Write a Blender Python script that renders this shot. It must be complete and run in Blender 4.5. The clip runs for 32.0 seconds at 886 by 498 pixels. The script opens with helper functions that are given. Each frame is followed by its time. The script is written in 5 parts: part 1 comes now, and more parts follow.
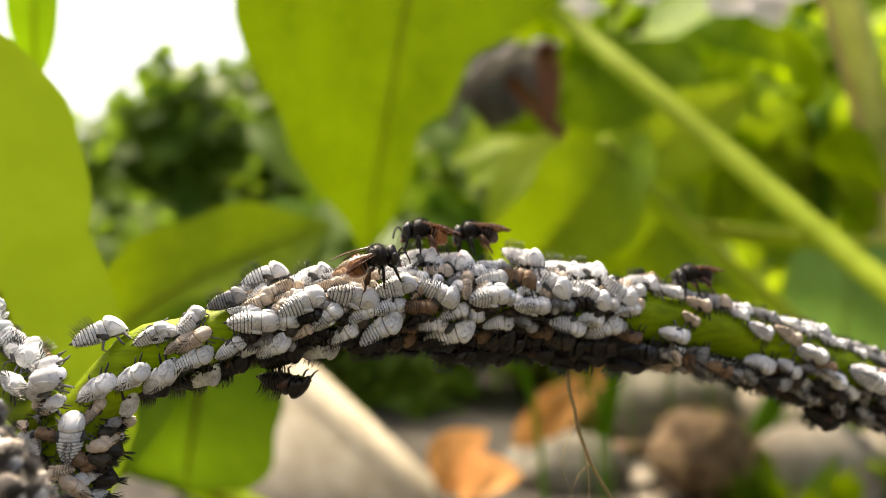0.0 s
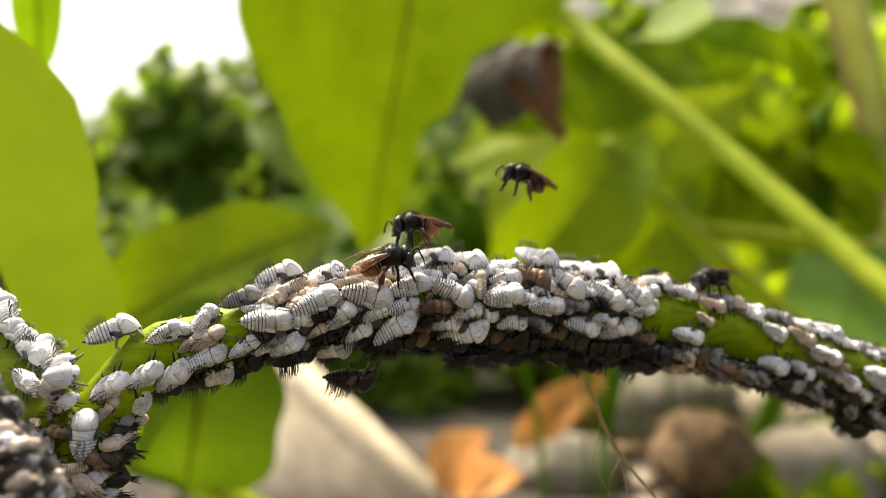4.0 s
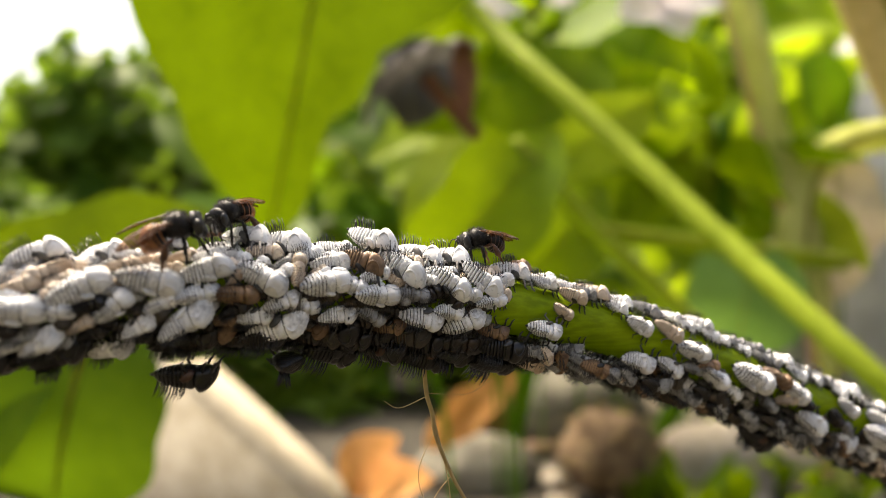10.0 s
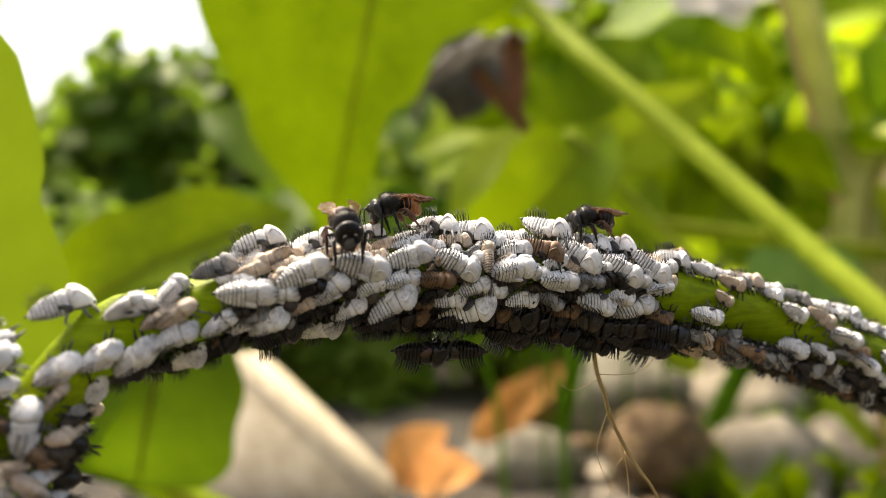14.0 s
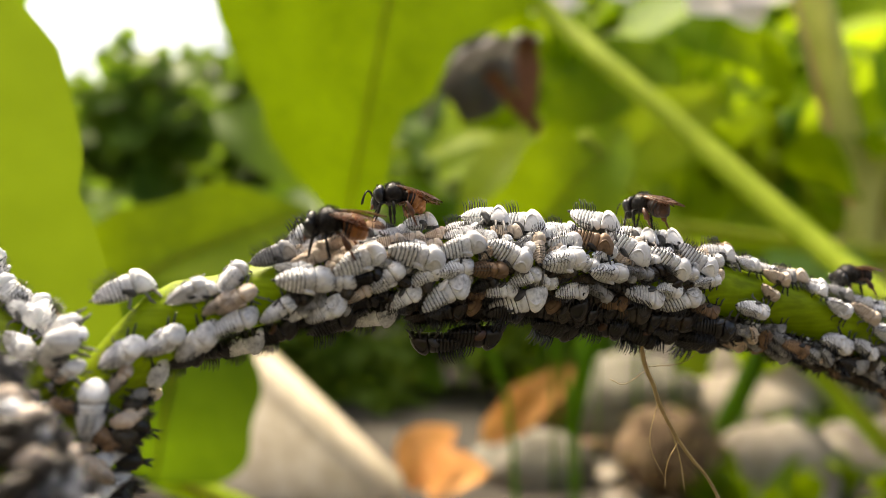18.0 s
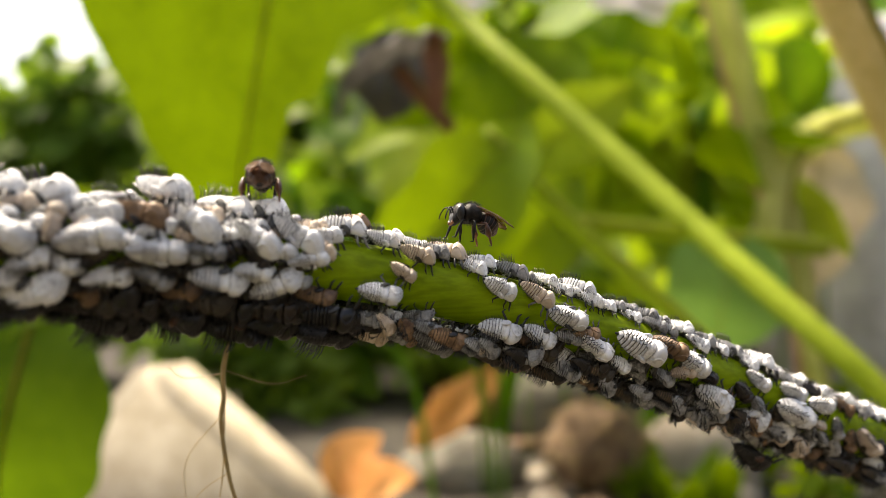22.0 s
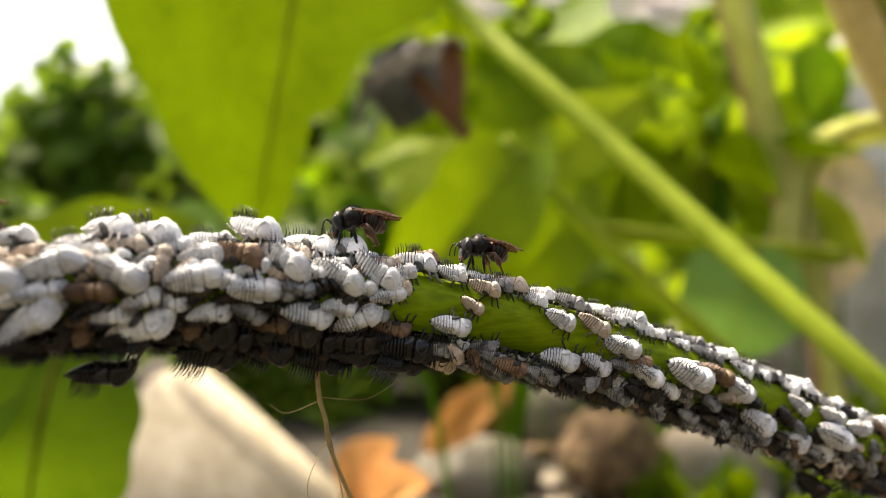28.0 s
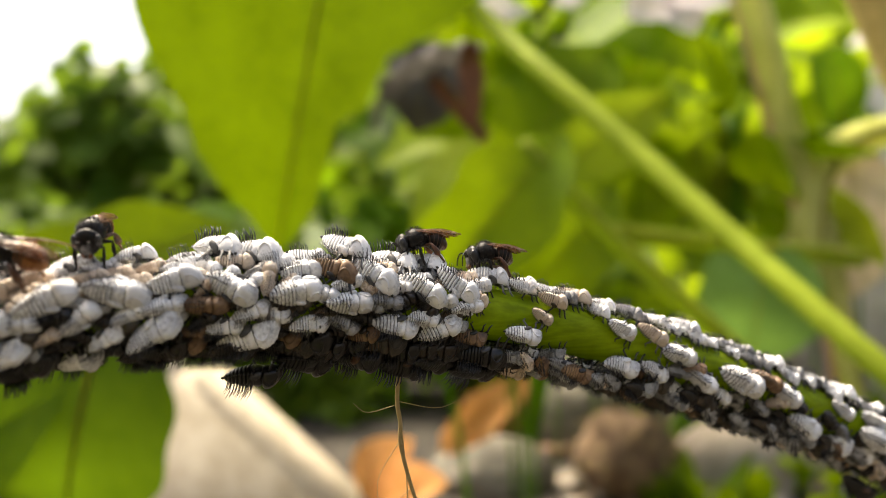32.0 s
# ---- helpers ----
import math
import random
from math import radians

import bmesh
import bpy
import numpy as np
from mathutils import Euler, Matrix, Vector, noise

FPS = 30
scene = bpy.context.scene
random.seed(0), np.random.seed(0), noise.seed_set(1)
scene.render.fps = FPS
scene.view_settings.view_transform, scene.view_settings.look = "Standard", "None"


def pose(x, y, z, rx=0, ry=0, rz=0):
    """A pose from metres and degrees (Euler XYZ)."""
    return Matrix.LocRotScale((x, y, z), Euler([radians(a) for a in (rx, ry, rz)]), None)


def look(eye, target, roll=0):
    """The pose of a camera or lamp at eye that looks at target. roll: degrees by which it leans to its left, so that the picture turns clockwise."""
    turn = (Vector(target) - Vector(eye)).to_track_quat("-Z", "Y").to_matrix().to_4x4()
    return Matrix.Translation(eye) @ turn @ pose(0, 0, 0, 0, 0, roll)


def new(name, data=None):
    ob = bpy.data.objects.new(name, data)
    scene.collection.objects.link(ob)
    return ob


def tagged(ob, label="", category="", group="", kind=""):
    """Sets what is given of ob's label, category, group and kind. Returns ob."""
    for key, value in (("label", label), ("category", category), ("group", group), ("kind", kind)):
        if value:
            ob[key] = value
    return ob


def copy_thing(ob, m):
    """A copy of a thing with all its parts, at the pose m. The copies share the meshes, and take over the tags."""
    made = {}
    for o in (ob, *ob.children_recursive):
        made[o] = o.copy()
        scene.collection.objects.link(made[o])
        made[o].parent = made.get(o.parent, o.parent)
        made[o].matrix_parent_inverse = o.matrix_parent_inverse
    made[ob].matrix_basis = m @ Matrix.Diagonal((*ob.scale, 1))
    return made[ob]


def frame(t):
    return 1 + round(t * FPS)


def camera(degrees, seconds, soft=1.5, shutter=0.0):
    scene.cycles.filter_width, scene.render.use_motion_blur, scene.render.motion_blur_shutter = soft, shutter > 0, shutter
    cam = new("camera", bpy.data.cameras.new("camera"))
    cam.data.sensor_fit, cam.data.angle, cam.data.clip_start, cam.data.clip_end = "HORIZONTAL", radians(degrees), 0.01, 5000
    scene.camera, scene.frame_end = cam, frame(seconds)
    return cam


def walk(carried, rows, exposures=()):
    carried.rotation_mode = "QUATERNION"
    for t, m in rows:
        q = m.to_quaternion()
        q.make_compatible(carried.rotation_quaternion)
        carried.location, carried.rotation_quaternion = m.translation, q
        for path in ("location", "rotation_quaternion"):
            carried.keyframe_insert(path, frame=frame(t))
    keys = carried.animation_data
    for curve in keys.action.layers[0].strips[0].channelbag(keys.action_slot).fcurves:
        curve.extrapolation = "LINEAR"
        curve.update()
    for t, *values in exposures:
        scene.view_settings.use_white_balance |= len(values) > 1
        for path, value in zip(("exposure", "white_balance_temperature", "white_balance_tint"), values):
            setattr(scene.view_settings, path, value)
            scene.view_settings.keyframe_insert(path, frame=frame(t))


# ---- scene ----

# camera: millimetres from its first place, then yaw, pitch and roll in degrees
EYE = 0.205
MM = 0.001
cam = camera(66.32, 32.0, 0.8)
cam.data.dof.use_dof = True
cam.data.dof.focus_distance = 0.0478
cam.data.dof.aperture_fstop = 22
PATH = [
    (0, 0.00, 0.00, 0.00, -0.000, 0.000, 0.000),
    (0.5, -1.58, 0.14, 0.04, 0.161, 0.061, 0.108),
    (1, -1.13, -0.02, -0.18, 0.247, -0.018, -0.216),
    (1.5, -0.94, -0.12, -0.44, 0.253, 0.119, -0.485),
    (2, -1.01, 0.07, -0.58, 0.278, 0.184, -0.105),
    (2.5, -0.82, -0.05, -0.24, 0.221, 0.116, -0.028),
    (3, -1.09, -0.02, -0.26, 0.165, 0.182, 0.177),
    (3.5, -0.54, -0.32, -0.39, 0.102, 0.126, 0.013),
    (5.5, -6.51, 4.31, 1.64, -1.257, -0.733, 2.384),
    (6, -7.61, 4.49, 1.59, -1.764, -0.973, 2.364),
    (6.5, -6.80, 3.94, 1.37, -2.422, -0.920, 2.071),
    (7, -5.56, 3.39, 0.72, -2.687, -0.619, 1.541),
    (7.5, -4.46, 3.48, 0.26, -2.854, -0.753, 1.146),
    (8, 1.41, 7.31, -1.22, -4.875, -0.417, 0.708),
    (8.5, 5.97, 7.85, -1.41, -6.336, -0.268, 0.682),
    (9, 8.16, 9.18, -1.91, -6.890, -0.024, 0.695),
    (9.5, 7.89, 8.80, -1.97, -6.862, 0.007, 0.720),
    (10, 6.00, 7.88, -1.50, -6.659, 0.207, 0.867),
    (10.5, 4.78, 8.14, -1.80, -6.427, 0.160, 0.713),
    (11, 4.07, 7.57, -1.95, -6.229, 0.139, 0.707),
    (11.5, 4.84, 7.92, -2.18, -6.259, 0.101, 0.474),
    (12, 4.57, 6.06, -1.43, -5.895, 0.113, 0.578),
    (12.5, 2.80, 4.96, -1.00, -5.146, 0.229, 0.919),
    (13, -1.95, 5.59, -1.77, -3.958, -0.298, 1.102),
    (13.5, -3.24, 6.07, -1.87, -3.746, -0.386, 0.872),
    (14, -4.25, 6.22, -2.07, -3.694, -0.326, 0.817),
    (14.5, -4.43, 6.19, -2.46, -3.638, -0.221, 0.809),
    (15, -5.77, 6.10, -1.82, -3.631, -0.445, 1.353),
    (15.5, -7.47, 6.35, -2.06, -3.387, -0.501, 1.608),
    (17.5, -7.66, 6.18, -2.91, -2.927, -0.429, 1.135),
    (18, -7.30, 6.04, -2.89, -3.092, -0.203, 1.355),
    (18.5, -1.73, 6.98, -3.74, -4.502, -0.059, 1.439),
    (19, 4.45, 8.14, -4.01, -5.201, -0.019, 0.896),
    (19.5, 6.39, 8.99, -4.00, -5.438, 0.098, 0.467),
    (20, 10.42, 9.37, -4.00, -5.961, 0.112, 0.150),
    (20.5, 14.90, 11.76, -4.16, -7.145, 0.141, 0.011),
    (21, 18.29, 13.34, -4.68, -7.490, 0.055, -0.348),
    (21.5, 20.02, 14.05, -4.78, -7.665, -0.152, -0.402),
    (22, 17.89, 13.88, -4.53, -7.264, 0.163, -0.447),
    (22.5, 16.93, 13.54, -4.29, -7.265, 0.156, -0.405),
    (23, 17.23, 13.20, -4.36, -7.204, 0.266, -0.581),
    (23.5, 16.54, 13.12, -4.11, -7.104, 0.325, -0.467),
    (24, 16.80, 12.34, -3.60, -7.198, 0.453, -0.364),
    (24.5, 17.38, 12.26, -3.47, -7.115, 0.491, -0.324),
    (25, 16.67, 12.52, -3.44, -7.049, 0.522, -0.220),
    (25.5, 15.69, 12.66, -3.12, -7.097, 0.561, -0.115),
    (27.5, 13.77, 11.63, -2.36, -6.630, 0.458, -0.205),
    (28, 13.71, 11.26, -2.37, -6.389, 0.466, -0.209),
    (28.5, 12.80, 11.16, -1.83, -6.438, 0.517, -0.044),
    (29, 12.70, 10.46, -1.81, -6.282, 0.595, -0.038),
    (29.5, 12.25, 10.72, -1.72, -6.346, 0.638, 0.005),
    (30, 12.16, 10.10, -1.84, -6.307, 0.639, -0.133),
    (30.5, 11.98, 10.12, -1.98, -6.268, 0.632, -0.333),
    (31, 10.87, 10.74, -2.11, -6.176, 0.572, -0.130),
    (31.5, 9.92, 8.97, -1.29, -5.749, 0.708, -0.083),
    (32, 8.85, 8.09, -1.27, -5.436, 0.455, -0.100),
]
walk(cam, [(t, pose(x * MM, y * MM, EYE + z * MM, 90 + pitch, 0, yaw) @ pose(0, 0, 0, 0, 0, roll)) for t, x, y, z, yaw, pitch, roll in PATH])

# ---- light ----
world = bpy.data.worlds.new("sky")
scene.world = world
world.use_nodes = True
wn = world.node_tree
sky = wn.nodes.new("ShaderNodeTexSky")
sky.sky_type = "NISHITA"
sky.sun_disc = False
sky.sun_elevation, sky.sun_rotation = radians(60), radians(-37)
sky.dust_density, sky.air_density, sky.ozone_density = 6.0, 1.0, 1.0
wn.links.new(sky.outputs[0], wn.nodes["Background"].inputs[0])
wn.nodes["Background"].inputs[1].default_value = 0.15
sun_data = bpy.data.lights.new("sun", "SUN")
sun_data.energy, sun_data.angle, sun_data.color = 4.2, radians(14), (1.0, 0.93, 0.82)
sun = new("sun", sun_data)
sun.matrix_world = look((-0.45, 0.6, 1.3), (0, 0, 0))
scene.view_settings.exposure = 1.15
scene.view_settings.use_white_balance = True
scene.view_settings.white_balance_temperature = 7350


# ---- materials ----
def nodes_of(name):
    m = bpy.data.materials.new(name)
    m.use_nodes = True
    nt = m.node_tree
    return m, nt, nt.nodes["Principled BSDF"]


def surface(name, dark, light, scale, rough=0.6, bump=0.2, spread=0.0, fine=6.0, metal=0.0, sheen=0.0, lo=0.35, hi=0.65):
    """Two colours mixed by noise at two scales, shifted a little from piece to piece, with fine relief."""
    m, nt, p = nodes_of(name)
    co = nt.nodes.new("ShaderNodeTexCoord")
    n1 = nt.nodes.new("ShaderNodeTexNoise")
    n1.inputs["Scale"].default_value, n1.inputs["Detail"].default_value = scale, 3
    n2 = nt.nodes.new("ShaderNodeTexNoise")
    n2.inputs["Scale"].default_value, n2.inputs["Detail"].default_value = scale * fine, 2
    for n in (n1, n2):
        nt.links.new(co.outputs["Object"], n.inputs["Vector"])
    add = nt.nodes.new("ShaderNodeMix")
    add.inputs["Factor"].default_value = 0.35
    nt.links.new(n1.outputs["Fac"], add.inputs[2])
    nt.links.new(n2.outputs["Fac"], add.inputs[3])
    ramp = nt.nodes.new("ShaderNodeValToRGB")
    ramp.color_ramp.elements[0].position, ramp.color_ramp.elements[0].color = lo, (*dark, 1)
    ramp.color_ramp.elements[1].position, ramp.color_ramp.elements[1].color = hi, (*light, 1)
    nt.links.new(add.outputs[0], ramp.inputs[0])
    out = ramp.outputs[0]
    if spread:
        info = nt.nodes.new("ShaderNodeObjectInfo")
        rng = nt.nodes.new("ShaderNodeMapRange")
        rng.inputs[3].default_value, rng.inputs[4].default_value = 1 - spread, 1 + spread * 0.6
        nt.links.new(info.outputs["Random"], rng.inputs[0])
        hsv = nt.nodes.new("ShaderNodeHueSaturation")
        nt.links.new(rng.outputs[0], hsv.inputs["Value"])
        nt.links.new(out, hsv.inputs["Color"])
        out = hsv.outputs[0]
    nt.links.new(out, p.inputs["Base Color"])
    p.inputs["Roughness"].default_value, p.inputs["Metallic"].default_value = rough, metal
    if bump:
        b = nt.nodes.new("ShaderNodeBump")
        b.inputs["Strength"].default_value, b.inputs["Distance"].default_value = bump, 0.3 / (scale * fine)
        nt.links.new(n2.outputs["Fac"], b.inputs["Height"])
        nt.links.new(b.outputs[0], p.inputs["Normal"])
    return m


def leafy(name, dark, light, scale, through_colour, share=0.5, rough=0.55):
    """A leaf: coloured surface that also lets light through."""
    m = surface(name, dark, light, scale, rough, 0.15, 0.12)
    nt = m.node_tree
    p = nt.nodes["Principled BSDF"]
    p.inputs["Specular IOR Level"].default_value = 0.12
    tr = nt.nodes.new("ShaderNodeBsdfTranslucent")
    mottle = nt.nodes.new("ShaderNodeValToRGB")
    for e, k in zip(mottle.color_ramp.elements, (0.78, 1.14)):
        e.color = (*[c * k for c in through_colour], 1)
    mottle.color_ramp.elements[0].position, mottle.color_ramp.elements[1].position = 0.34, 0.66
    blotch = next(n for n in nt.nodes if n.type == "MIX")
    nt.links.new(blotch.outputs[0], mottle.inputs[0])
    nt.links.new(mottle.outputs[0], tr.inputs[0])
    mix = nt.nodes.new("ShaderNodeMixShader")
    mix.inputs[0].default_value = share
    nt.links.new(p.outputs[0], mix.inputs[1])
    nt.links.new(tr.outputs[0], mix.inputs[2])
    nt.links.new(mix.outputs[0], nt.nodes["Material Output"].inputs[0])
    return m


WAX = surface("white_wax", (0.3, 0.3, 0.3), (0.87, 0.87, 0.86), 2600, 0.85, 1.0, 0.18, fine=7.0, lo=0.32, hi=0.52)
WAX_CREAM = surface("cream_cuticle", (0.5, 0.38, 0.27), (0.78, 0.68, 0.56), 1400, 0.65, 0.8, 0.15)
BROWN = surface("brown_cuticle", (0.08, 0.04, 0.02), (0.38, 0.24, 0.13), 1200, 0.5, 0.7, 0.2)
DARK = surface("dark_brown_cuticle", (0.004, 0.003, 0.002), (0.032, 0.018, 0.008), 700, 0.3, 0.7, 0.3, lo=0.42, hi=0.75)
# umber carries the shade of nymphs low on the stem in its colour
UMBER = surface("umber_shade_cuticle", (0.011, 0.009, 0.005), (0.07, 0.052, 0.03), 1200, 0.5, 0.7, 0.25)
GROOVE = surface("grey_shaded_groove", (0.012, 0.012, 0.011), (0.07, 0.068, 0.06), 900, 0.85, 0.3)
PAD_DARK = surface("dusty_dark_wing_pad", (0.012, 0.012, 0.013), (0.22, 0.22, 0.21), 1600, 0.6, 0.6, 0.2, lo=0.42, hi=0.78)
LEG_DUSTY = surface("dusty_grey_leg", (0.02, 0.02, 0.02), (0.2, 0.19, 0.18), 2500, 0.7, 0.4, 0.2)
BLACK = surface("black_chitin", (0.008, 0.008, 0.009), (0.035, 0.033, 0.03), 900, 0.3, 0.3)


def stem_skin():
    """Green stem: fine pale fibres along it, and some light through its edge."""
    m = leafy("green_stem", (0.19, 0.28, 0.006), (0.34, 0.44, 0.018), 90, (0.4, 0.52, 0.022), 0.3, 0.5)
    nt = m.node_tree
    co = nt.nodes.new("ShaderNodeTexCoord")
    mp = nt.nodes.new("ShaderNodeMapping")
    mp.inputs["Scale"].default_value = (90, 2600, 2600)
    n = nt.nodes.new("ShaderNodeTexNoise")
    n.inputs["Scale"].default_value, n.inputs["Detail"].default_value = 1.0, 3
    nt.links.new(co.outputs["Object"], mp.inputs[0])
    nt.links.new(mp.outputs[0], n.inputs["Vector"])
    p = nt.nodes["Principled BSDF"]
    base = p.inputs["Base Color"].links[0].from_socket
    ramp = nt.nodes.new("ShaderNodeMapRange")
    ramp.inputs[1].default_value, ramp.inputs[2].default_value = 0.35, 0.65
    ramp.inputs[3].default_value, ramp.inputs[4].default_value = 0.72, 1.3
    nt.links.new(n.outputs["Fac"], ramp.inputs[0])
    hsv = nt.nodes.new("ShaderNodeHueSaturation")
    nt.links.new(ramp.outputs[0], hsv.inputs["Value"])
    nt.links.new(base, hsv.inputs["Color"])
    nt.links.new(hsv.outputs[0], p.inputs["Base Color"])
    bump = p.inputs["Normal"].links[0].from_node
    nt.links.new(n.outputs["Fac"], bump.inputs["Height"])
    bump.inputs["Distance"].default_value = 0.00006
    bump.inputs["Strength"].default_value = 0.6
    return m


STEM_GREEN = stem_skin()
WAX_GREY = surface("grey_wax", (0.12, 0.12, 0.12), (0.45, 0.45, 0.44), 1500, 0.75, 0.9, 0.15)
PALE_YELLOW = surface("pale_yellow_cuticle", (0.6, 0.52, 0.28), (0.78, 0.7, 0.42), 500, 0.5, 0.3)
AMBER = surface("amber_chitin", (0.16, 0.05, 0.012), (0.4, 0.16, 0.04), 700, 0.3, 0.3)
BEE_BLACK = surface("bee_black", (0.004, 0.004, 0.004), (0.026, 0.016, 0.009), 3200, 0.4, 1.0, lo=0.45, hi=0.75)
BEE_BLACK.node_tree.nodes["Principled BSDF"].inputs["Specular IOR Level"].default_value = 0.25
BEE_BAND = surface("dark_amber_band", (0.025, 0.01, 0.005), (0.09, 0.035, 0.012), 1500, 0.35, 0.3)


# ---- mesh helpers ----
def part(name, bm, material, parent=None, label="", smooth=True):
    """Links a bmesh as one mesh object, under a thing or a part if one is given."""
    me = bpy.data.meshes.new(name)
    bm.to_mesh(me)
    bm.free()
    for m in material if isinstance(material, (list, tuple)) else (material,):
        me.materials.append(m)
    if smooth:
        me.polygons.foreach_set("use_smooth", [True] * len(me.polygons))
    ob = new(name, me)
    ob.parent = parent
    return tagged(ob, label)


def loft(bm, rings, closed=True, cap=True, slot=None):
    """Faces between rings of equal count; slot(i, j) gives the material of a face."""
    made = [[bm.verts.new(v) for v in ring] for ring in rings]
    n = len(made[0])
    for i in range(len(made) - 1):
        for j in range(n if closed else n - 1):
            k = (j + 1) % n
            f = bm.faces.new((made[i][j], made[i][k], made[i + 1][k], made[i + 1][j]))
            if slot:
                f.material_index = slot(i, j)
    if cap and closed:
        bm.faces.new(made[0][::-1])
        bm.faces.new(made[-1])
    return made


def smooth_line(points, steps):
    """A line that glides through the points (Catmull-Rom)."""
    p = [Vector(q) for q in points]
    p = [2 * p[0] - p[1], *p, 2 * p[-1] - p[-2]]
    out = []
    for i in range(1, len(p) - 2):
        for k in range(steps):
            t = k / steps
            a, b, c, d = p[i - 1 : i + 3]
            out.append(0.5 * (2 * b + (c - a) * t + (2 * a - 5 * b + 4 * c - d) * t * t + (3 * b - a - 3 * c + d) * t**3))
    return out + [p[-2]]


def tube(bm, points, radii, n=10, wobble=0.0, slot=None):
    """A tube along points, with one radius or one for each point."""
    pts = [Vector(p) for p in points]
    rad = radii if isinstance(radii, (list, tuple)) else [radii] * len(pts)
    rings, side = [], None
    for i, p in enumerate(pts):
        t = (pts[min(i + 1, len(pts) - 1)] - pts[max(i - 1, 0)]).normalized()
        if side is None:
            side = t.orthogonal().normalized()
        side = (side - t * side.dot(t)).normalized()
        up = t.cross(side)
        ring = []
        for j in range(n):
            a = 2 * math.pi * j / n
            r = rad[i] * (1 + wobble * noise.noise(p * 300 + Vector((math.cos(a), math.sin(a), 0))))
            ring.append(p + side * (r * math.cos(a)) + up * (r * math.sin(a)))
        rings.append(ring)
    return loft(bm, rings, slot=slot)


def ball(bm, centre, radii, turn=(0, 0, 0), n=14, m=8, slot=None):
    """An ellipsoid, closed at the poles of its long axis x."""
    e = Euler([radians(a) for a in turn]).to_matrix()
    rings = []
    for i in range(m + 1):
        u = math.pi * (0.04 + 0.92 * i / m)
        ring = []
        for j in range(n):
            a = 2 * math.pi * j / n
            v = Vector((-math.cos(u) * radii[0], math.sin(u) * math.cos(a) * radii[1], math.sin(u) * math.sin(a) * radii[2]))
            ring.append(Vector(centre) + e @ v)
        rings.append(ring)
    return loft(bm, rings, slot=slot)


def scaled(bm, s):
    bmesh.ops.scale(bm, vec=(s, s, s), verts=bm.verts)
    return bm


# ---- the stem ----
def line_of_stem(x):
    """The middle of the arched stem at x millimetres, in millimetres from the first eye."""
    co = STEM_CURVE
    z = 0.0
    for c in co:
        z = z * x + c
    return Vector((x, 54.25 + 0.2518 * x, z))


STEM_CURVE = (4.26427e-09, -2.75964e-07, 2.96055e-05, -0.00637329, 0.0108172, -4.17371)


def stem_radius(x):
    return 2.0 - max(0.0, x - 30) * 0.008


def world_mm(v):
    return Vector((v[0] * MM, v[1] * MM, EYE + v[2] * MM))


def line_of_branch(x):
    """The branch that rises to the left from the fork."""
    k = -27.5 - x
    return Vector((x, 47 + 0.5 * k + 0.012 * k * k, -11.9 + 0.62 * k + 0.012 * k * k))


def line_of_foot(z):
    """The stem below the fork, by its height."""
    k = -9.5 - z
    return Vector((-25.2 - 0.12 * k - 0.006 * k * k, 47.6 - 0.1 * k - 0.004 * k * k, z))


def line_of_front(z):
    """The stalk that stands before the fork."""
    k = -z
    return Vector((-29.9 + 0.94 * (k - 8.3), 37.8 - 0.35 * (k - 8.3), z))


def on_line(line, s, phi, lift=0.0):
    """Place, outward direction and the line's own direction at s, phi degrees up from the side that faces the front."""
    c, t = line(s), (line(s + 0.5) - line(s - 0.5)).normalized()
    up = Vector((0, 0, 1)) if abs(t.z) < 0.85 else Vector((-1, 0, 0))
    up = (up - t * t.dot(up)).normalized()
    front = t.cross(up)
    out = front * math.cos(radians(phi)) + up * math.sin(radians(phi))
    r = stem_radius(s) if line is line_of_stem else (1.7 if line is line_of_branch else 2.0)
    return c + out * (r + lift), out, t


def seat(line, s, phi, heading, size, lift=0.0):
    """The pose of an insect on a stem: heading in degrees from the stem's way, turning up on the front side."""
    p, out, t = on_line(line, s, phi, lift - 0.1)
    b = out.cross(t)
    ahead = t * math.cos(radians(heading)) + b * math.sin(radians(heading))
    m = Matrix((ahead, out.cross(ahead), out)).transposed().to_4x4()
    m.translation = world_mm(p)
    size = 0.96 * size if size < 3.6 else 3.456 + 0.6 * (size - 3.6)
    return m @ Matrix.Diagonal((size, 1.04 * size, 1.06 * size, 1))


plant = tagged(new("host_plant"), "green arching plant stem crowded with white treehopper nymphs", "plant")
bm = bmesh.new()
spine = [world_mm(line_of_foot(z)) for z in range(-70, -11)] + [world_mm(line_of_stem(x)) for x in range(-23, 96)]
spine = smooth_line(spine[:59:3] + spine[60::3], 3)
tube(bm, spine, 0.00195, 24, 0.05)
part("stem", bm, STEM_GREEN, plant)
bm = bmesh.new()
tube(bm, [world_mm(line_of_branch(-27.0 - k * 0.75)) for k in range(50)], 0.0017, 20, 0.05)
part("side_branch", bm, STEM_GREEN, plant, "green side branch that rises from the fork")
bm = bmesh.new()
tube(bm, [world_mm(line_of_front(18 - k)) for k in range(70)], 0.002, 20, 0.05)
part("front_stalk", bm, STEM_GREEN, plant, "green stalk before the fork, packed with nymphs")


# ---- treehopper nymphs ----
def ring_at(x, zc, w, h, n=14, keel=0.0):
    """A cross-section: roof-shaped above, flat below."""
    out = []
    for j in range(n):
        a = 2 * math.pi * j / n
        s = math.sin(a)
        out.append((x, w * math.cos(a) * (1 - keel * max(0, s)), zc + h * (s if s > 0 else 0.6 * s)))
    return out


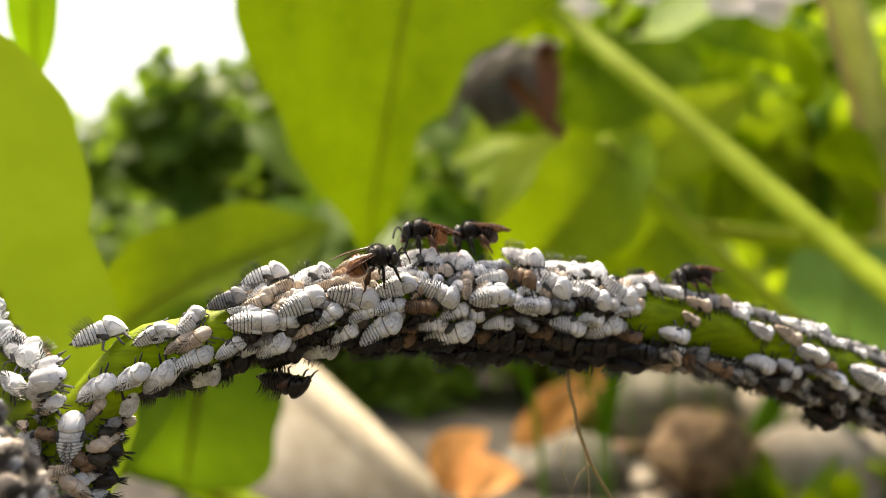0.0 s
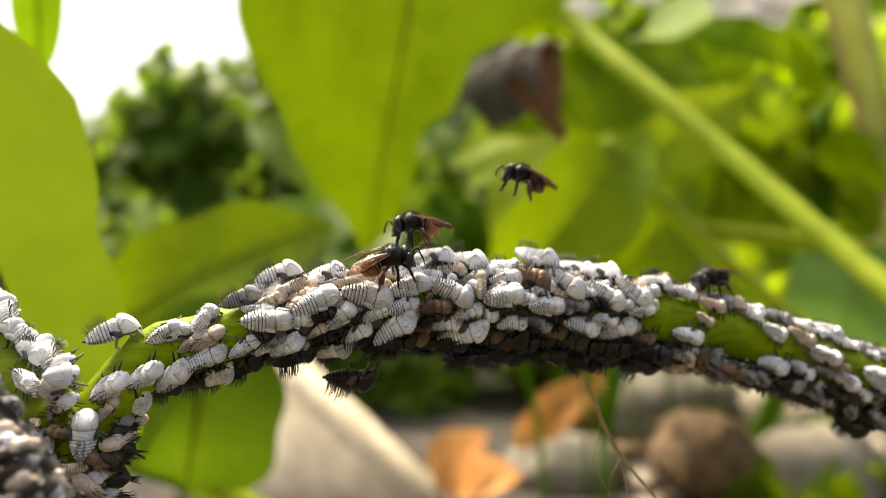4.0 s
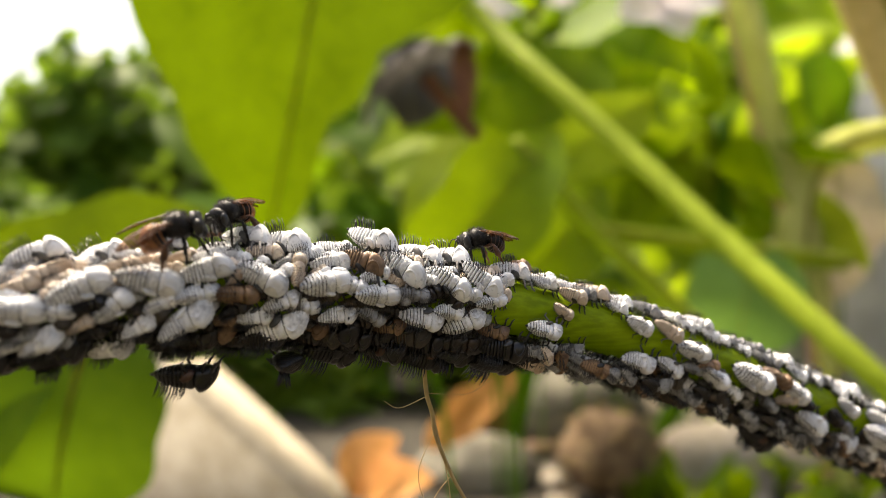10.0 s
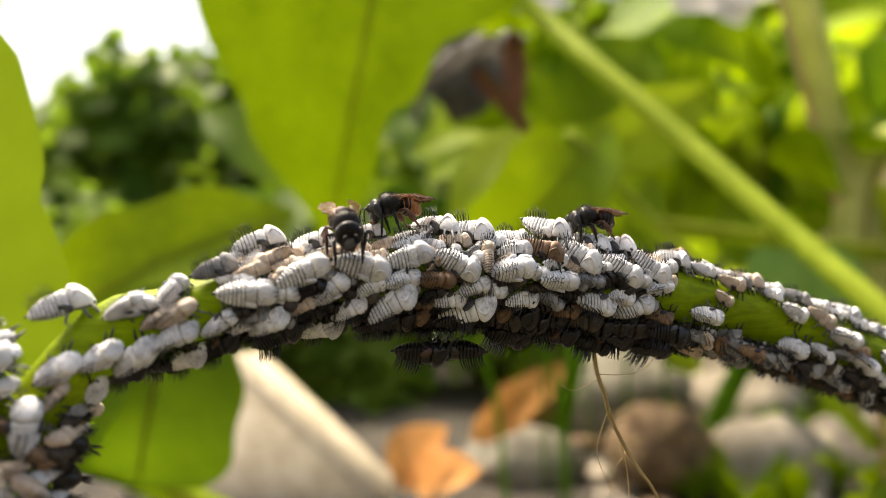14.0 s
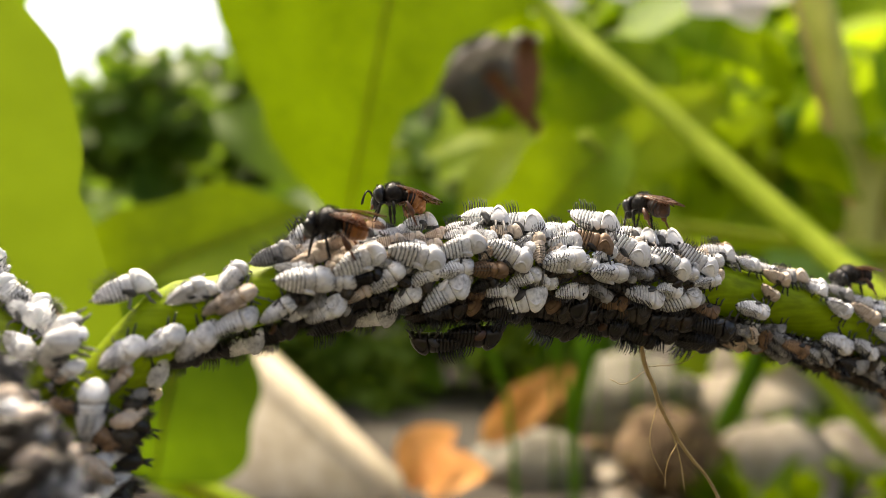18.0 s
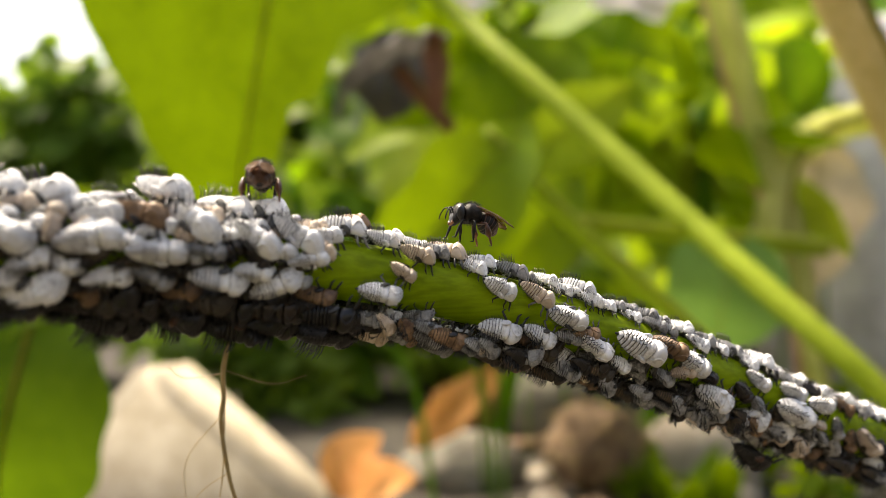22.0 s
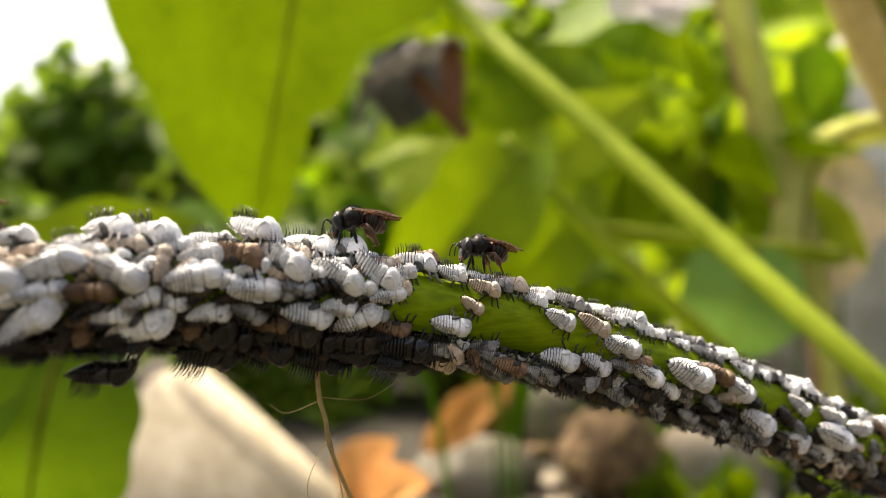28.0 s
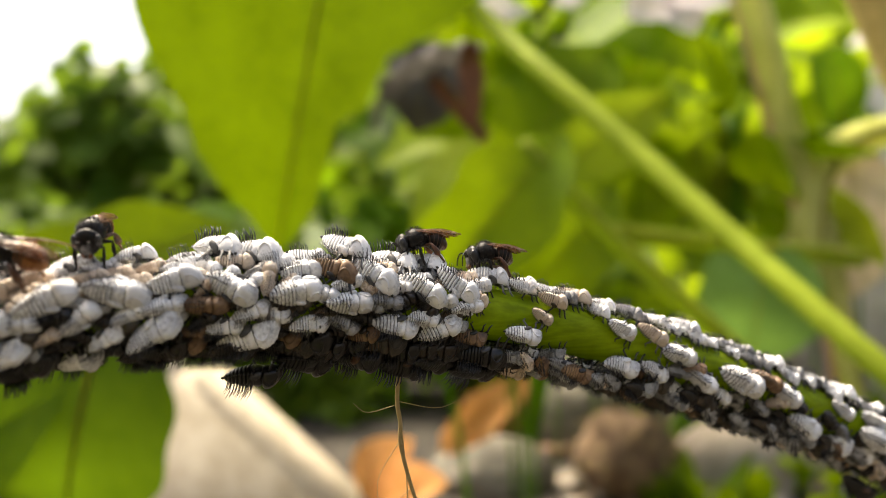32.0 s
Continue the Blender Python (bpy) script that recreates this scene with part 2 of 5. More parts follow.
def nymph(skin, grooves, patch, leg_skin, pad=None, plump=1.0, spiny=1.0, bend=0.0, seed=7):
    """A treehopper nymph one unit long, head towards +x, its feet at z = 0."""
    unit = 0.001
    pad = pad or patch
    thick = 1.5 if spiny > 1.15 else 1.0
    ob = new("treehopper_nymph")

    def lift(x):
        return bend * max(0.0, 0.05 - x) ** 2

    # abdomen: rolled segments tapering to the tail, narrow grooves between coloured dark, partly for shade
    def girth(u):
        return (0.028 + 0.172 * math.sin(0.5 * math.pi * u**0.72)) * plump, 0.03 + 0.195 * math.sin(0.5 * math.pi * u**0.68)

    bm = bmesh.new()
    rings, kinds = [], []
    segs = 8
    for k in range(segs):
        for f, s, g in ((0.0, 0.88, 1), (0.08, 0.93, 1), (0.2, 1.03, 0), (0.45, 1.06, 0), (0.7, 1.05, 0), (0.84, 0.98, 0), (0.92, 0.88, 1)):
            u = (k + f) / segs
            w, h = girth(u)
            x = -0.5 + 0.52 * u
            rings.append(ring_at(x, 0.2 + lift(x), w * s, h * s, keel=0.35))
            kinds.append(g)
    # belly faces take the dark patch skin, which deepens the shade beneath the body
    loft(bm, rings, slot=lambda i, j: 2 if 9 <= j <= 11 else 1 if kinds[i] and kinds[min(i + 1, len(kinds) - 1)] else 0)
    part("abdomen", scaled(bm, unit), [skin, grooves, patch], ob)
    bm = bmesh.new()
    ball(bm, (-0.52, 0, 0.215 + lift(-0.52)), (0.04, 0.024, 0.026), n=8, m=6)
    part("tail_tip", scaled(bm, unit), BLACK, ob, "black tip of the tail")
    # middle of the back, smooth, with a dark crease before and behind
    bm = bmesh.new()
    prof = ((-0.005, 0.2, 0.15, 0.19), (0.01, 0.205, 0.178, 0.225), (0.06, 0.21, 0.19, 0.238), (0.11, 0.21, 0.19, 0.235), (0.135, 0.205, 0.175, 0.215), (0.16, 0.2, 0.16, 0.19))
    loft(bm, [ring_at(x, z, w * plump, h, keel=0.28) for x, z, w, h in prof], slot=lambda i, j: 1 if 8 <= j <= 12 or i == 4 else 0)
    part("thorax", scaled(bm, unit), [skin, patch], ob)
    # the helmet: a round lobe that overhangs the head, with a raised rim on each flank
    hood = ((0.115, 0.21, 0.13, 0.17), (0.135, 0.225, 0.18, 0.232), (0.18, 0.235, 0.2, 0.262), (0.24, 0.232, 0.204, 0.262), (0.3, 0.22, 0.2, 0.245), (0.355, 0.205, 0.19, 0.215), (0.405, 0.19, 0.17, 0.175), (0.445, 0.178, 0.14, 0.13), (0.472, 0.168, 0.095, 0.085), (0.484, 0.163, 0.04, 0.04))
    bm = bmesh.new()
    loft(bm, [ring_at(x + 0.02, z, w * plump, h, keel=0.26) for x, z, w, h in hood], slot=lambda i, j: 1 if 8 <= j <= 12 else 0)
    for s in (-1, 1):
        arc = []
        for k in range(13):
            a = math.pi * (0.02 + 0.96 * k / 12)
            x = 0.295 - 0.125 * math.cos(a)
            i = min(range(len(hood)), key=lambda q: abs(hood[q][0] + 0.02 - x))
            _, z, w, h = hood[i]
            e = radians(8 + 40 * math.sin(a))
            arc.append((x, s * w * plump * math.cos(e) * (1 - 0.26 * math.sin(e)) * 1.0, z + h * math.sin(e)))
        tube(bm, arc, [0.008] + [0.02] * 11 + [0.008], 6, slot=lambda i, j: 0)
        groove = [(x - 0.0, y * 0.93, z - 0.034) for x, y, z in arc[2:-2]]
        tube(bm, groove, 0.013, 5, slot=lambda i, j: 2)
    part("pronotum", scaled(bm, unit), [skin, patch, grooves], ob)
    for side in (-1, 1):
        bm = bmesh.new()
        ball(bm, (0.045, side * 0.178 * plump, 0.215), (0.125, 0.045, 0.09), (side * -24, 30, side * 5), 12, 8)
        part("wing_pad", scaled(bm, unit), pad, ob)
    bm = bmesh.new()
    ball(bm, (0.46, 0, 0.125), (0.062, 0.125, 0.085), (0, 0, 0), 12, 7)
    head = part("head", scaled(bm, unit), skin, ob)
    for side in (-1, 1):
        bm = bmesh.new()
        ball(bm, (0.487, side * 0.112, 0.15), (0.026, 0.026, 0.028), n=8, m=6)
        part("eye", scaled(bm, unit), BLACK, head)
    for side in (-1, 1):
        for x0, x1 in ((0.36, 0.5), (0.25, 0.32), (0.12, -0.04)):
            bm = bmesh.new()
            pts = ((x0, side * 0.08, 0.12), (0.5 * (x0 + x1), side * 0.21, 0.15), (x1, side * 0.27, 0.03), (x1 + 0.05, side * 0.32, -0.01))
            tube(bm, pts, [0.03, 0.028, 0.022, 0.012], 6)
            part("leg", scaled(bm, unit), leg_skin, ob)
    bm = bmesh.new()
    hair = random.Random(seed)
    for k in range(18):
        u = 0.1 + 0.86 * (k + hair.uniform(0.2, 0.8)) / 18
        w, h = girth(u)
        x = -0.5 + 0.52 * u
        zt = 0.2 + lift(x) + h
        tilt, g = (0.5 if k % 2 else -0.5) + hair.uniform(-0.3, 0.3), hair.uniform(0.6, 1.15) * spiny
        tube(bm, ((x, tilt * 0.05, zt - 0.02), (x - 0.025 * g, tilt * 0.09, zt + 0.09 * g), (x - 0.075 * g, tilt * 0.14, zt + 0.175 * g)), [0.010 * thick, 0.008 * thick, 0.003], 4)
        for s in (-1, 1):
            g = hair.uniform(0.3, 0.9) * spiny
            tube(bm, ((x, s * w * 0.97, 0.2 + lift(x)), (x - 0.03, s * (w + 0.05 * g), 0.18 + lift(x)), (x - 0.05, s * (w + 0.09 * g), 0.15 + lift(x))), [0.007, 0.005, 0.002], 3)
    tagged(part("bristle_fringe", scaled(bm, unit), BLACK, ob, "short black bristles"), kind="stuff")
    return ob


def retire(ob):
    """Takes the pattern that was copied out of the scene."""
    for o in (*ob.children_recursive, ob):
        bpy.data.objects.remove(o)


PATTERNS = {
    "w": ((nymph(WAX, GROOVE, BLACK, LEG_DUSTY, pad=PAD_DARK), nymph(WAX, GROOVE, PAD_DARK, BLACK, pad=WAX, bend=0.45, seed=8), nymph(WAX, GROOVE, BLACK, LEG_DUSTY, pad=PAD_DARK, plump=1.08, bend=-0.2, seed=9)), "white waxy treehopper nymph with dark grooves and bristles on the stem"),
    "p": ((nymph(WAX, GROOVE, GROOVE, BLACK, pad=WAX, plump=1.1, spiny=0.7),), "plump chalk-white treehopper nymph pressed against the stem"),
    "t": ((nymph(WAX_CREAM, BROWN, UMBER, LEG_DUSTY, pad=WAX_CREAM, plump=0.9, spiny=0.7), nymph(WAX_CREAM, UMBER, UMBER, BLACK, pad=UMBER, plump=0.95, spiny=0.7, bend=0.3, seed=10)), "cream-coloured young treehopper nymph on the stem"),
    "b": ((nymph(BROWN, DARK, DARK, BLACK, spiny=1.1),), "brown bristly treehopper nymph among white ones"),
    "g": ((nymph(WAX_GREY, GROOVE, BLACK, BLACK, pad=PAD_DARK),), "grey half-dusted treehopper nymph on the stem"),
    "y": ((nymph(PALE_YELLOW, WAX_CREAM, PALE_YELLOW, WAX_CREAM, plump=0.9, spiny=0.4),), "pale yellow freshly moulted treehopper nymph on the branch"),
    "u": ((nymph(UMBER, BROWN, DARK, BLACK, spiny=1.2),), "bristly treehopper nymph coloured umber for the shade under the stem"),
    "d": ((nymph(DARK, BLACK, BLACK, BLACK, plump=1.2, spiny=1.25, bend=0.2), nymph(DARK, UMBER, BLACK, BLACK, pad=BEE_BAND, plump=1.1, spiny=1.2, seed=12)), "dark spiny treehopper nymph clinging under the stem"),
}
mix = random.Random(99)


def settle(kind, m):
    """Puts one nymph on its seat, a little rolled and more or less plump, as each of them is."""
    s = mix.uniform(0.93, 1.07)
    own = pose(0, 0, 0, mix.gauss(0, 9), mix.gauss(0, 4), 0) @ Matrix.Diagonal((mix.uniform(0.95, 1.03), s, mix.uniform(0.95, 1.08), 1))
    ob = copy_thing(mix.choice(PATTERNS[kind][0]), m @ own)
    return tagged(ob, PATTERNS[kind][1], "insect", "nymphs on the stem")


def crowd(rows, kinds, line):
    for row, kind in zip(rows, kinds):
        settle(kind, seat(line, *row))


def swarm(name, label, seats):
    """Many nymphs too small or too blurred to pick apart, joined into one mesh."""
    skins, verts, loops, starts, totals, slots = [], [], [], [], [], []
    nv = nl = 0
    for kind, m in seats:
        pattern = PATTERNS[kind][0][len(slots) % len(PATTERNS[kind][0])]
        for o in pattern.children_recursive:
            me = o.data
            co = np.empty(len(me.vertices) * 3, np.float32)
            me.vertices.foreach_get("co", co)
            turn = np.array(m.to_3x3())
            verts.append(co.reshape(-1, 3) @ turn.T + np.array(m.translation))
            li = np.empty(len(me.loops), np.int32)
            me.loops.foreach_get("vertex_index", li)
            ls = np.empty(len(me.polygons), np.int32)
            me.polygons.foreach_get("loop_start", ls)
            lt = np.empty(len(me.polygons), np.int32)
            me.polygons.foreach_get("loop_total", lt)
            mi = np.empty(len(me.polygons), np.int32)
            me.polygons.foreach_get("material_index", mi)
            for skin in me.materials:
                if skin not in skins:
                    skins.append(skin)
            slots.append(np.array([skins.index(k) for k in me.materials])[mi])
            loops.append(li + nv)
            starts.append(ls + nl)
            totals.append(lt)
            nv += len(me.vertices)
            nl += len(me.loops)
    me = bpy.data.meshes.new(name)
    v, lp, st, mi = np.concatenate(verts), np.concatenate(loops), np.concatenate(starts), np.concatenate(slots)
    me.vertices.add(nv)
    me.loops.add(nl)
    me.polygons.add(len(st))
    me.vertices.foreach_set("co", v.astype(np.float32).ravel())
    me.loops.foreach_set("vertex_index", lp)
    me.polygons.foreach_set("loop_start", st)
    for skin in skins:
        me.materials.append(skin)
    me.polygons.foreach_set("material_index", mi.astype(np.int32))
    me.polygons.foreach_set("use_smooth", np.ones(len(st), bool))
    me.update(calc_edges=True)
    return tagged(new(name, me), label, "insects", kind="stuff")

# rows of nymphs along the stem: place on it, turn round it, heading, length (and lift), all in millimetres and degrees
ARCH_1 = (
    (-25.7, -83, 33, 3.79), (-24.3, -21, 14, 2.98), (-24.0, -81, 33, 3.64), (-23.4, 72, 12, 3.9), (-22.2, -25, 17, 2.85),
    (-20.6, -41, 33, 3.43), (-20.3, 37, 14, 2.81), (-19.6, 25, 12, 2.20), (-19.0, 10, 24, 2.20), (-18.4, -21, 5, 3.14),
    (-18.2, -81, 38, 3.48), (-18.0, 43, 49, 2.75), (-17.9, 3, 22, 2.81), (-15.9, -26, 22, 2.72), (-15.4, 58, 8, 3.14),
    (-14.9, -39, 29, 2.20), (-14.1, 9, -10, 4.09), (-13.9, -24, 9, 2.20), (-13.0, -39, 32, 3.17), (-12.7, 91, 6, 3.99, 0.6),
)
ARCH_2 = (
    (-12.3, 64, -152, 3.17), (-11.5, 39, 7, 2.20), (-10.9, -22, 24, 2.20), (-10.7, 24, 18, 4.37), (-10.1, 46, 6, 2.31),
    (-9.8, -82, 38, 3.53), (-9.6, 92, -14, 3.61), (-9.1, -7, 32, 2.89), (-8.4, 55, 2, 2.20), (-8.1, -37, 34, 2.99),
    (-7.2, 21, -18, 4.23), (-6.6, -81, 27, 2.68), (-6.2, 91, 2, 2.77, 0.6), (-6.1, 41, -7, 2.20), (-5.4, -30, 31, 3.94),
    (-4.0, 28, 10, 3.57), (-3.9, 70, 9, 2.20), (-3.6, -81, 38, 3.24), (-3.2, -44, 13, 2.20), (-2.5, -6, -4, 3.23),
)
ARCH_3 = (
    (-2.2, 62, -44, 2.20), (-1.8, 92, -38, 3.96, 0.6), (-0.9, 20, -32, 3.87), (-0.5, -82, 38, 3.31), (0.0, -52, 28, 4.92),
    (0.7, 91, -38, 4.62), (1.3, 32, 80, 2.79), (2.5, -82, 38, 3.26), (2.9, 10, 12, 3.99), (3.9, -37, 5, 2.92),
    (4.0, 91, 2, 3.06), (5.3, 45, -27, 3.55), (5.7, -82, 38, 2.63), (6.3, -6, 2, 3.50), (6.3, 89, -38, 4.40, 0.6),
    (7.5, -52, 20, 2.90), (8.0, 44, -45, 4.38), (9.3, 88, -38, 4.67), (9.5, -27, -6, 4.01), (10.5, -82, 13, 3.81, 0.6),
)
ARCH_4 = (
    (11.2, 26, -33, 3.99), (11.2, 54, -25, 2.20), (11.5, -85, -5, 2.42), (11.7, 88, -38, 4.26), (12.7, -38, 33, 3.63),
    (13.6, 35, -32, 3.83), (13.9, -84, 38, 4.32), (15.1, -45, -4, 3.00), (16.4, 81, -6, 3.71), (17.1, 87, 8, 2.84, 0.6),
    (17.7, -87, 38, 4.40), (17.7, -86, 38, 3.17, 0.6), (18.9, 68, -0, 2.61), (19.0, -26, 0, 3.10), (20.1, 13, -18, 2.24),
    (21.1, 50, -12, 2.65), (21.2, 85, -18, 2.20), (21.8, -87, 38, 2.92), (23.1, -86, 20, 2.29, 0.6), (23.4, 81, -38, 3.12),
)
ARCH_5 = (
    (24.9, 48, -29, 2.35), (25.0, -88, 29, 3.01), (25.8, 83, -31, 2.57), (26.6, 21, -11, 2.76), (27.4, -41, -4, 3.89),
    (27.4, -89, 38, 2.20), (27.9, 73, -28, 2.83), (29.1, -56, 4, 2.23), (29.4, 27, -23, 2.93), (30.3, -32, -13, 3.32),
    (30.6, 83, -38, 2.42), (31.8, 5, -2, 3.47), (32.2, -88, 36, 3.28, 0.6), (33.1, 82, -31, 3.30), (33.4, -68, -29, 3.67),
    (34.4, -28, -16, 3.58), (34.8, -89, 38, 2.36), (35.2, 60, -14, 2.10), (36.1, -89, 38, 1.90, 0.6), (36.4, 80, -30, 2.18),
)
ARCH_6 = (
    (37.1, -50, -0, 2.55), (37.8, -88, 38, 1.90, 0.6), (37.9, -9, -7, 4.86), (39.0, 81, -38, 2.72), (40.0, -89, 34, 2.14, 0.6),
    (40.2, 13, -5, 3.63), (40.4, -82, -10, 2.45), (40.8, -40, -10, 2.65), (42.1, -20, 27, 2.66), (42.1, 80, -36, 2.88),
    (42.2, -90, 10, 2.47, 0.6), (42.6, 5, -12, 3.34), (43.2, 52, -23, 2.36), (43.4, -92, 27, 2.17), (44.1, -70, -15, 3.36),
    (45.5, -38, -8, 4.25), (46.8, 73, -15, 3.10), (47.8, -92, 37, 2.65, 0.6), (48.9, 21, -22, 2.66), (49.6, -59, 17, 4.22),
)
ARCH_7 = (
    (49.7, 80, -38, 3.45), (50.8, -92, 38, 2.55, 0.6), (52.3, 28, -5, 2.96), (52.6, -11, -6, 4.88), (52.7, -65, 3, 3.44),
    (53.4, -91, -8, 3.00, 0.6), (53.8, 78, -38, 1.90), (54.3, -88, 38, 3.44, 0.6), (55.3, 18, 7, 3.01), (56.0, -73, 38, 2.68),
    (57.5, -91, 38, 2.66, 0.6), (58.5, 49, -36, 2.35), (60.4, -93, 10, 2.75), (60.8, -14, -23, 3.81), (62.1, -89, 38, 2.58, 0.6),
    (63.5, -60, -4, 2.99),
)
FORK_1 = (
    (-39.1, 105, 150, 2.46), (-36.0, 92, 6, 3.27), (-33.4, 93, 5, 2.54), (-31.1, 86, 9, 3.24), (-29.6, 48, 4, 2.64),
    (-32.8, 108, -1, 2.20), (-31.5, 140, 8, 3.0),
)
DOWN_1 = (
    (-9.6, 32, -52, 4.18), (-10.8, 19, -53, 2.31), (-12.7, -24, 6, 3.76), (-10.9, -49, -31, 2.20), (-8.4, 44, -59, 2.54),
)
crowd(ARCH_1, "tpwwppwwtwwwtwgwpgpw", line_of_stem)
crowd(ARCH_2, "tttptwwptwpbwtwppbbb", line_of_stem)
crowd(ARCH_3, "wwwbwwtbpwwbdwwbwwwd", line_of_stem)
crowd(ARCH_4, "wwdwwwdbwbddwwttwtbt", line_of_stem)
crowd(ARCH_5, "pwppwwgbtwpwbpwwbptg", line_of_stem)
crowd(ARCH_6, "pppgpbpgtpbwptgpgbpp", line_of_stem)
crowd(ARCH_7, "pbppppgdppbbptbw", line_of_stem)
crowd(FORK_1, "wwywpwb", line_of_branch)
crowd(DOWN_1, "wpwtw", line_of_foot)

# the younger and hidden ones between and behind them; dark kinds stand for shade
rng = random.Random(11)
TAKEN = [(r[0], r[1]) for rows in (ARCH_1, ARCH_2, ARCH_3, ARCH_4, ARCH_5, ARCH_6, ARCH_7) for r in rows]

SMALL = []


def free(x, phi, gap):
    return all(math.hypot(x - a, (phi - b) * 0.05) > gap for a, b in TAKEN)


def fill(x0, x1, p0, p1, tries, gap, kinds, sizes, into=None, turn=14, lift=0.0):
    for _ in range(tries):
        x, phi = rng.uniform(x0, x1), rng.uniform(p0, p1)
        if free(x, phi, gap):
            TAKEN.append((x, phi))
            kind, m = rng.choice(kinds), seat(line_of_stem, x, phi, rng.gauss(12 - 0.8 * x, turn), rng.uniform(*sizes), rng.uniform(0, lift))
            if into is None:
                settle(kind, m)
            else:
                into.append((kind, m))


fill(-15, 15.5, -48, 110, 1500, 1.5, "wwtwgpw", (2.3, 3.0))
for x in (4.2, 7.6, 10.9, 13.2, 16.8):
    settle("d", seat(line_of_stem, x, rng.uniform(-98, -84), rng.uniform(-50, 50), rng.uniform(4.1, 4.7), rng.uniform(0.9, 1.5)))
# dark kinds under the stem also put its underside shade into the colour
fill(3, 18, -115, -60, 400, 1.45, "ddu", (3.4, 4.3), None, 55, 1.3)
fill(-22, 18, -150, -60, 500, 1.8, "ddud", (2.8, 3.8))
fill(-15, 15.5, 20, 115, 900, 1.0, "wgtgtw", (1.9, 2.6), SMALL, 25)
# dark small fillers so that the gaps between the rows read as shaded
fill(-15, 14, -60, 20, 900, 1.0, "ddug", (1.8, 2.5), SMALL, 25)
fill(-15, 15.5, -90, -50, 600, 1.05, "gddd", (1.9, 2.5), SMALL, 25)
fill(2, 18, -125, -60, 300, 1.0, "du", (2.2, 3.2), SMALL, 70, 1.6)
fill(18, 75, -140, -55, 600, 1.9, "wtgup", (2.2, 3.2))
fill(18, 75, 66, 120, 500, 1.6, "wpgw", (2.4, 3.2))
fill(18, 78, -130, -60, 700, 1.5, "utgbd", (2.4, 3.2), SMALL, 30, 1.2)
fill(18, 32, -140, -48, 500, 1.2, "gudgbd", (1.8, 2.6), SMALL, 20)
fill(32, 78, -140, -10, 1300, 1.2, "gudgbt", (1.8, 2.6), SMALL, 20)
fill(18, 78, 58, 125, 900, 1.2, "wwggd", (1.8, 2.6), SMALL, 20)
fill(48, 78, -20, 60, 60, 2.0, "wptg", (2.2, 3.0), SMALL)
# further dark bodies that deepen the shade along the underside
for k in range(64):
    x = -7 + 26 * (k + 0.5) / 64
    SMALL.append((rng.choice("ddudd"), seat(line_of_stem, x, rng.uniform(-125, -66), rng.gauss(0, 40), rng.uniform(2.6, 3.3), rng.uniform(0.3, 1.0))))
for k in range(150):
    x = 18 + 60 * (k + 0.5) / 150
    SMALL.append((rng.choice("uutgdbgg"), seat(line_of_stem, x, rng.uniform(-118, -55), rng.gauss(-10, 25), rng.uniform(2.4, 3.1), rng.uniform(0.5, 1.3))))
for _ in range(330):
    SMALL.append((rng.choice("wggtdug"), seat(line_of_front, rng.uniform(-22, 0), rng.uniform(-90, 110), rng.uniform(20, 160), rng.uniform(1.9, 2.7), rng.uniform(0, 0.5))))
for k in range(44):
    settle(rng.choice("wwtgubg"), seat(line_of_foot, -11 - 16 * (k + 0.5) / 44, rng.uniform(-115, 100), rng.uniform(60, 120), rng.uniform(2.3, 3.2)))
for k in range(7):
    settle("d", seat(line_of_foot, -13.5 - 1.9 * k, rng.uniform(-125, -85), rng.uniform(50, 130), rng.uniform(3.0, 3.6), 0.1))
for k in range(9):
    settle(rng.choice("wp"), seat(line_of_branch, -29 - 1.8 * k, rng.uniform(55, 110), 180 + rng.uniform(-20, 20), rng.uniform(3, 4)))
for k in range(60):
    SMALL.append((rng.choice("gutb"), seat(line_of_foot, rng.uniform(-30, -11), rng.uniform(-140, 110), rng.uniform(50, 130), rng.uniform(2.0, 2.8), rng.uniform(0, 0.6))))
swarm("young_nymphs", "crowd of small brown and grey nymphs packed on the stems, many darkened for shade", SMALL)


# ---- stingless bees ----
def wing_skin():
    m, nt, p = nodes_of("smoky_wing")
    p.inputs["Base Color"].default_value = (0.13, 0.068, 0.036, 1)
    p.inputs["Roughness"].default_value = 0.3
    co = nt.nodes.new("ShaderNodeTexCoord")
    vein = nt.nodes.new("ShaderNodeTexVoronoi")
    vein.feature = "DISTANCE_TO_EDGE"
    vein.inputs["Scale"].default_value = 900
    nt.links.new(co.outputs["Object"], vein.inputs["Vector"])
    step = nt.nodes.new("ShaderNodeMapRange")
    step.inputs[1].default_value, step.inputs[2].default_value = 0.02, 0.06
    step.inputs[3].default_value, step.inputs[4].default_value = 0.9, 0.45
    nt.links.new(vein.outputs["Distance"], step.inputs[0])
    clear = nt.nodes.new("ShaderNodeBsdfTransparent")
    clear.inputs[0].default_value = (0.75, 0.5, 0.32, 1)
    mix = nt.nodes.new("ShaderNodeMixShader")
    nt.links.new(step.outputs[0], mix.inputs[0])
    nt.links.new(clear.outputs[0], mix.inputs[1])
    nt.links.new(p.outputs[0], mix.inputs[2])
    nt.links.new(mix.outputs[0], nt.nodes["Material Output"].inputs[0])
    return m


WING = wing_skin()
FUZZ = surface("greyish_hair", (0.008, 0.007, 0.006), (0.06, 0.05, 0.04), 3000, 0.8, 0.0)
FACE = surface("grey_downy_face", (0.02, 0.02, 0.022), (0.2, 0.2, 0.21), 2200, 0.5, 0.5)
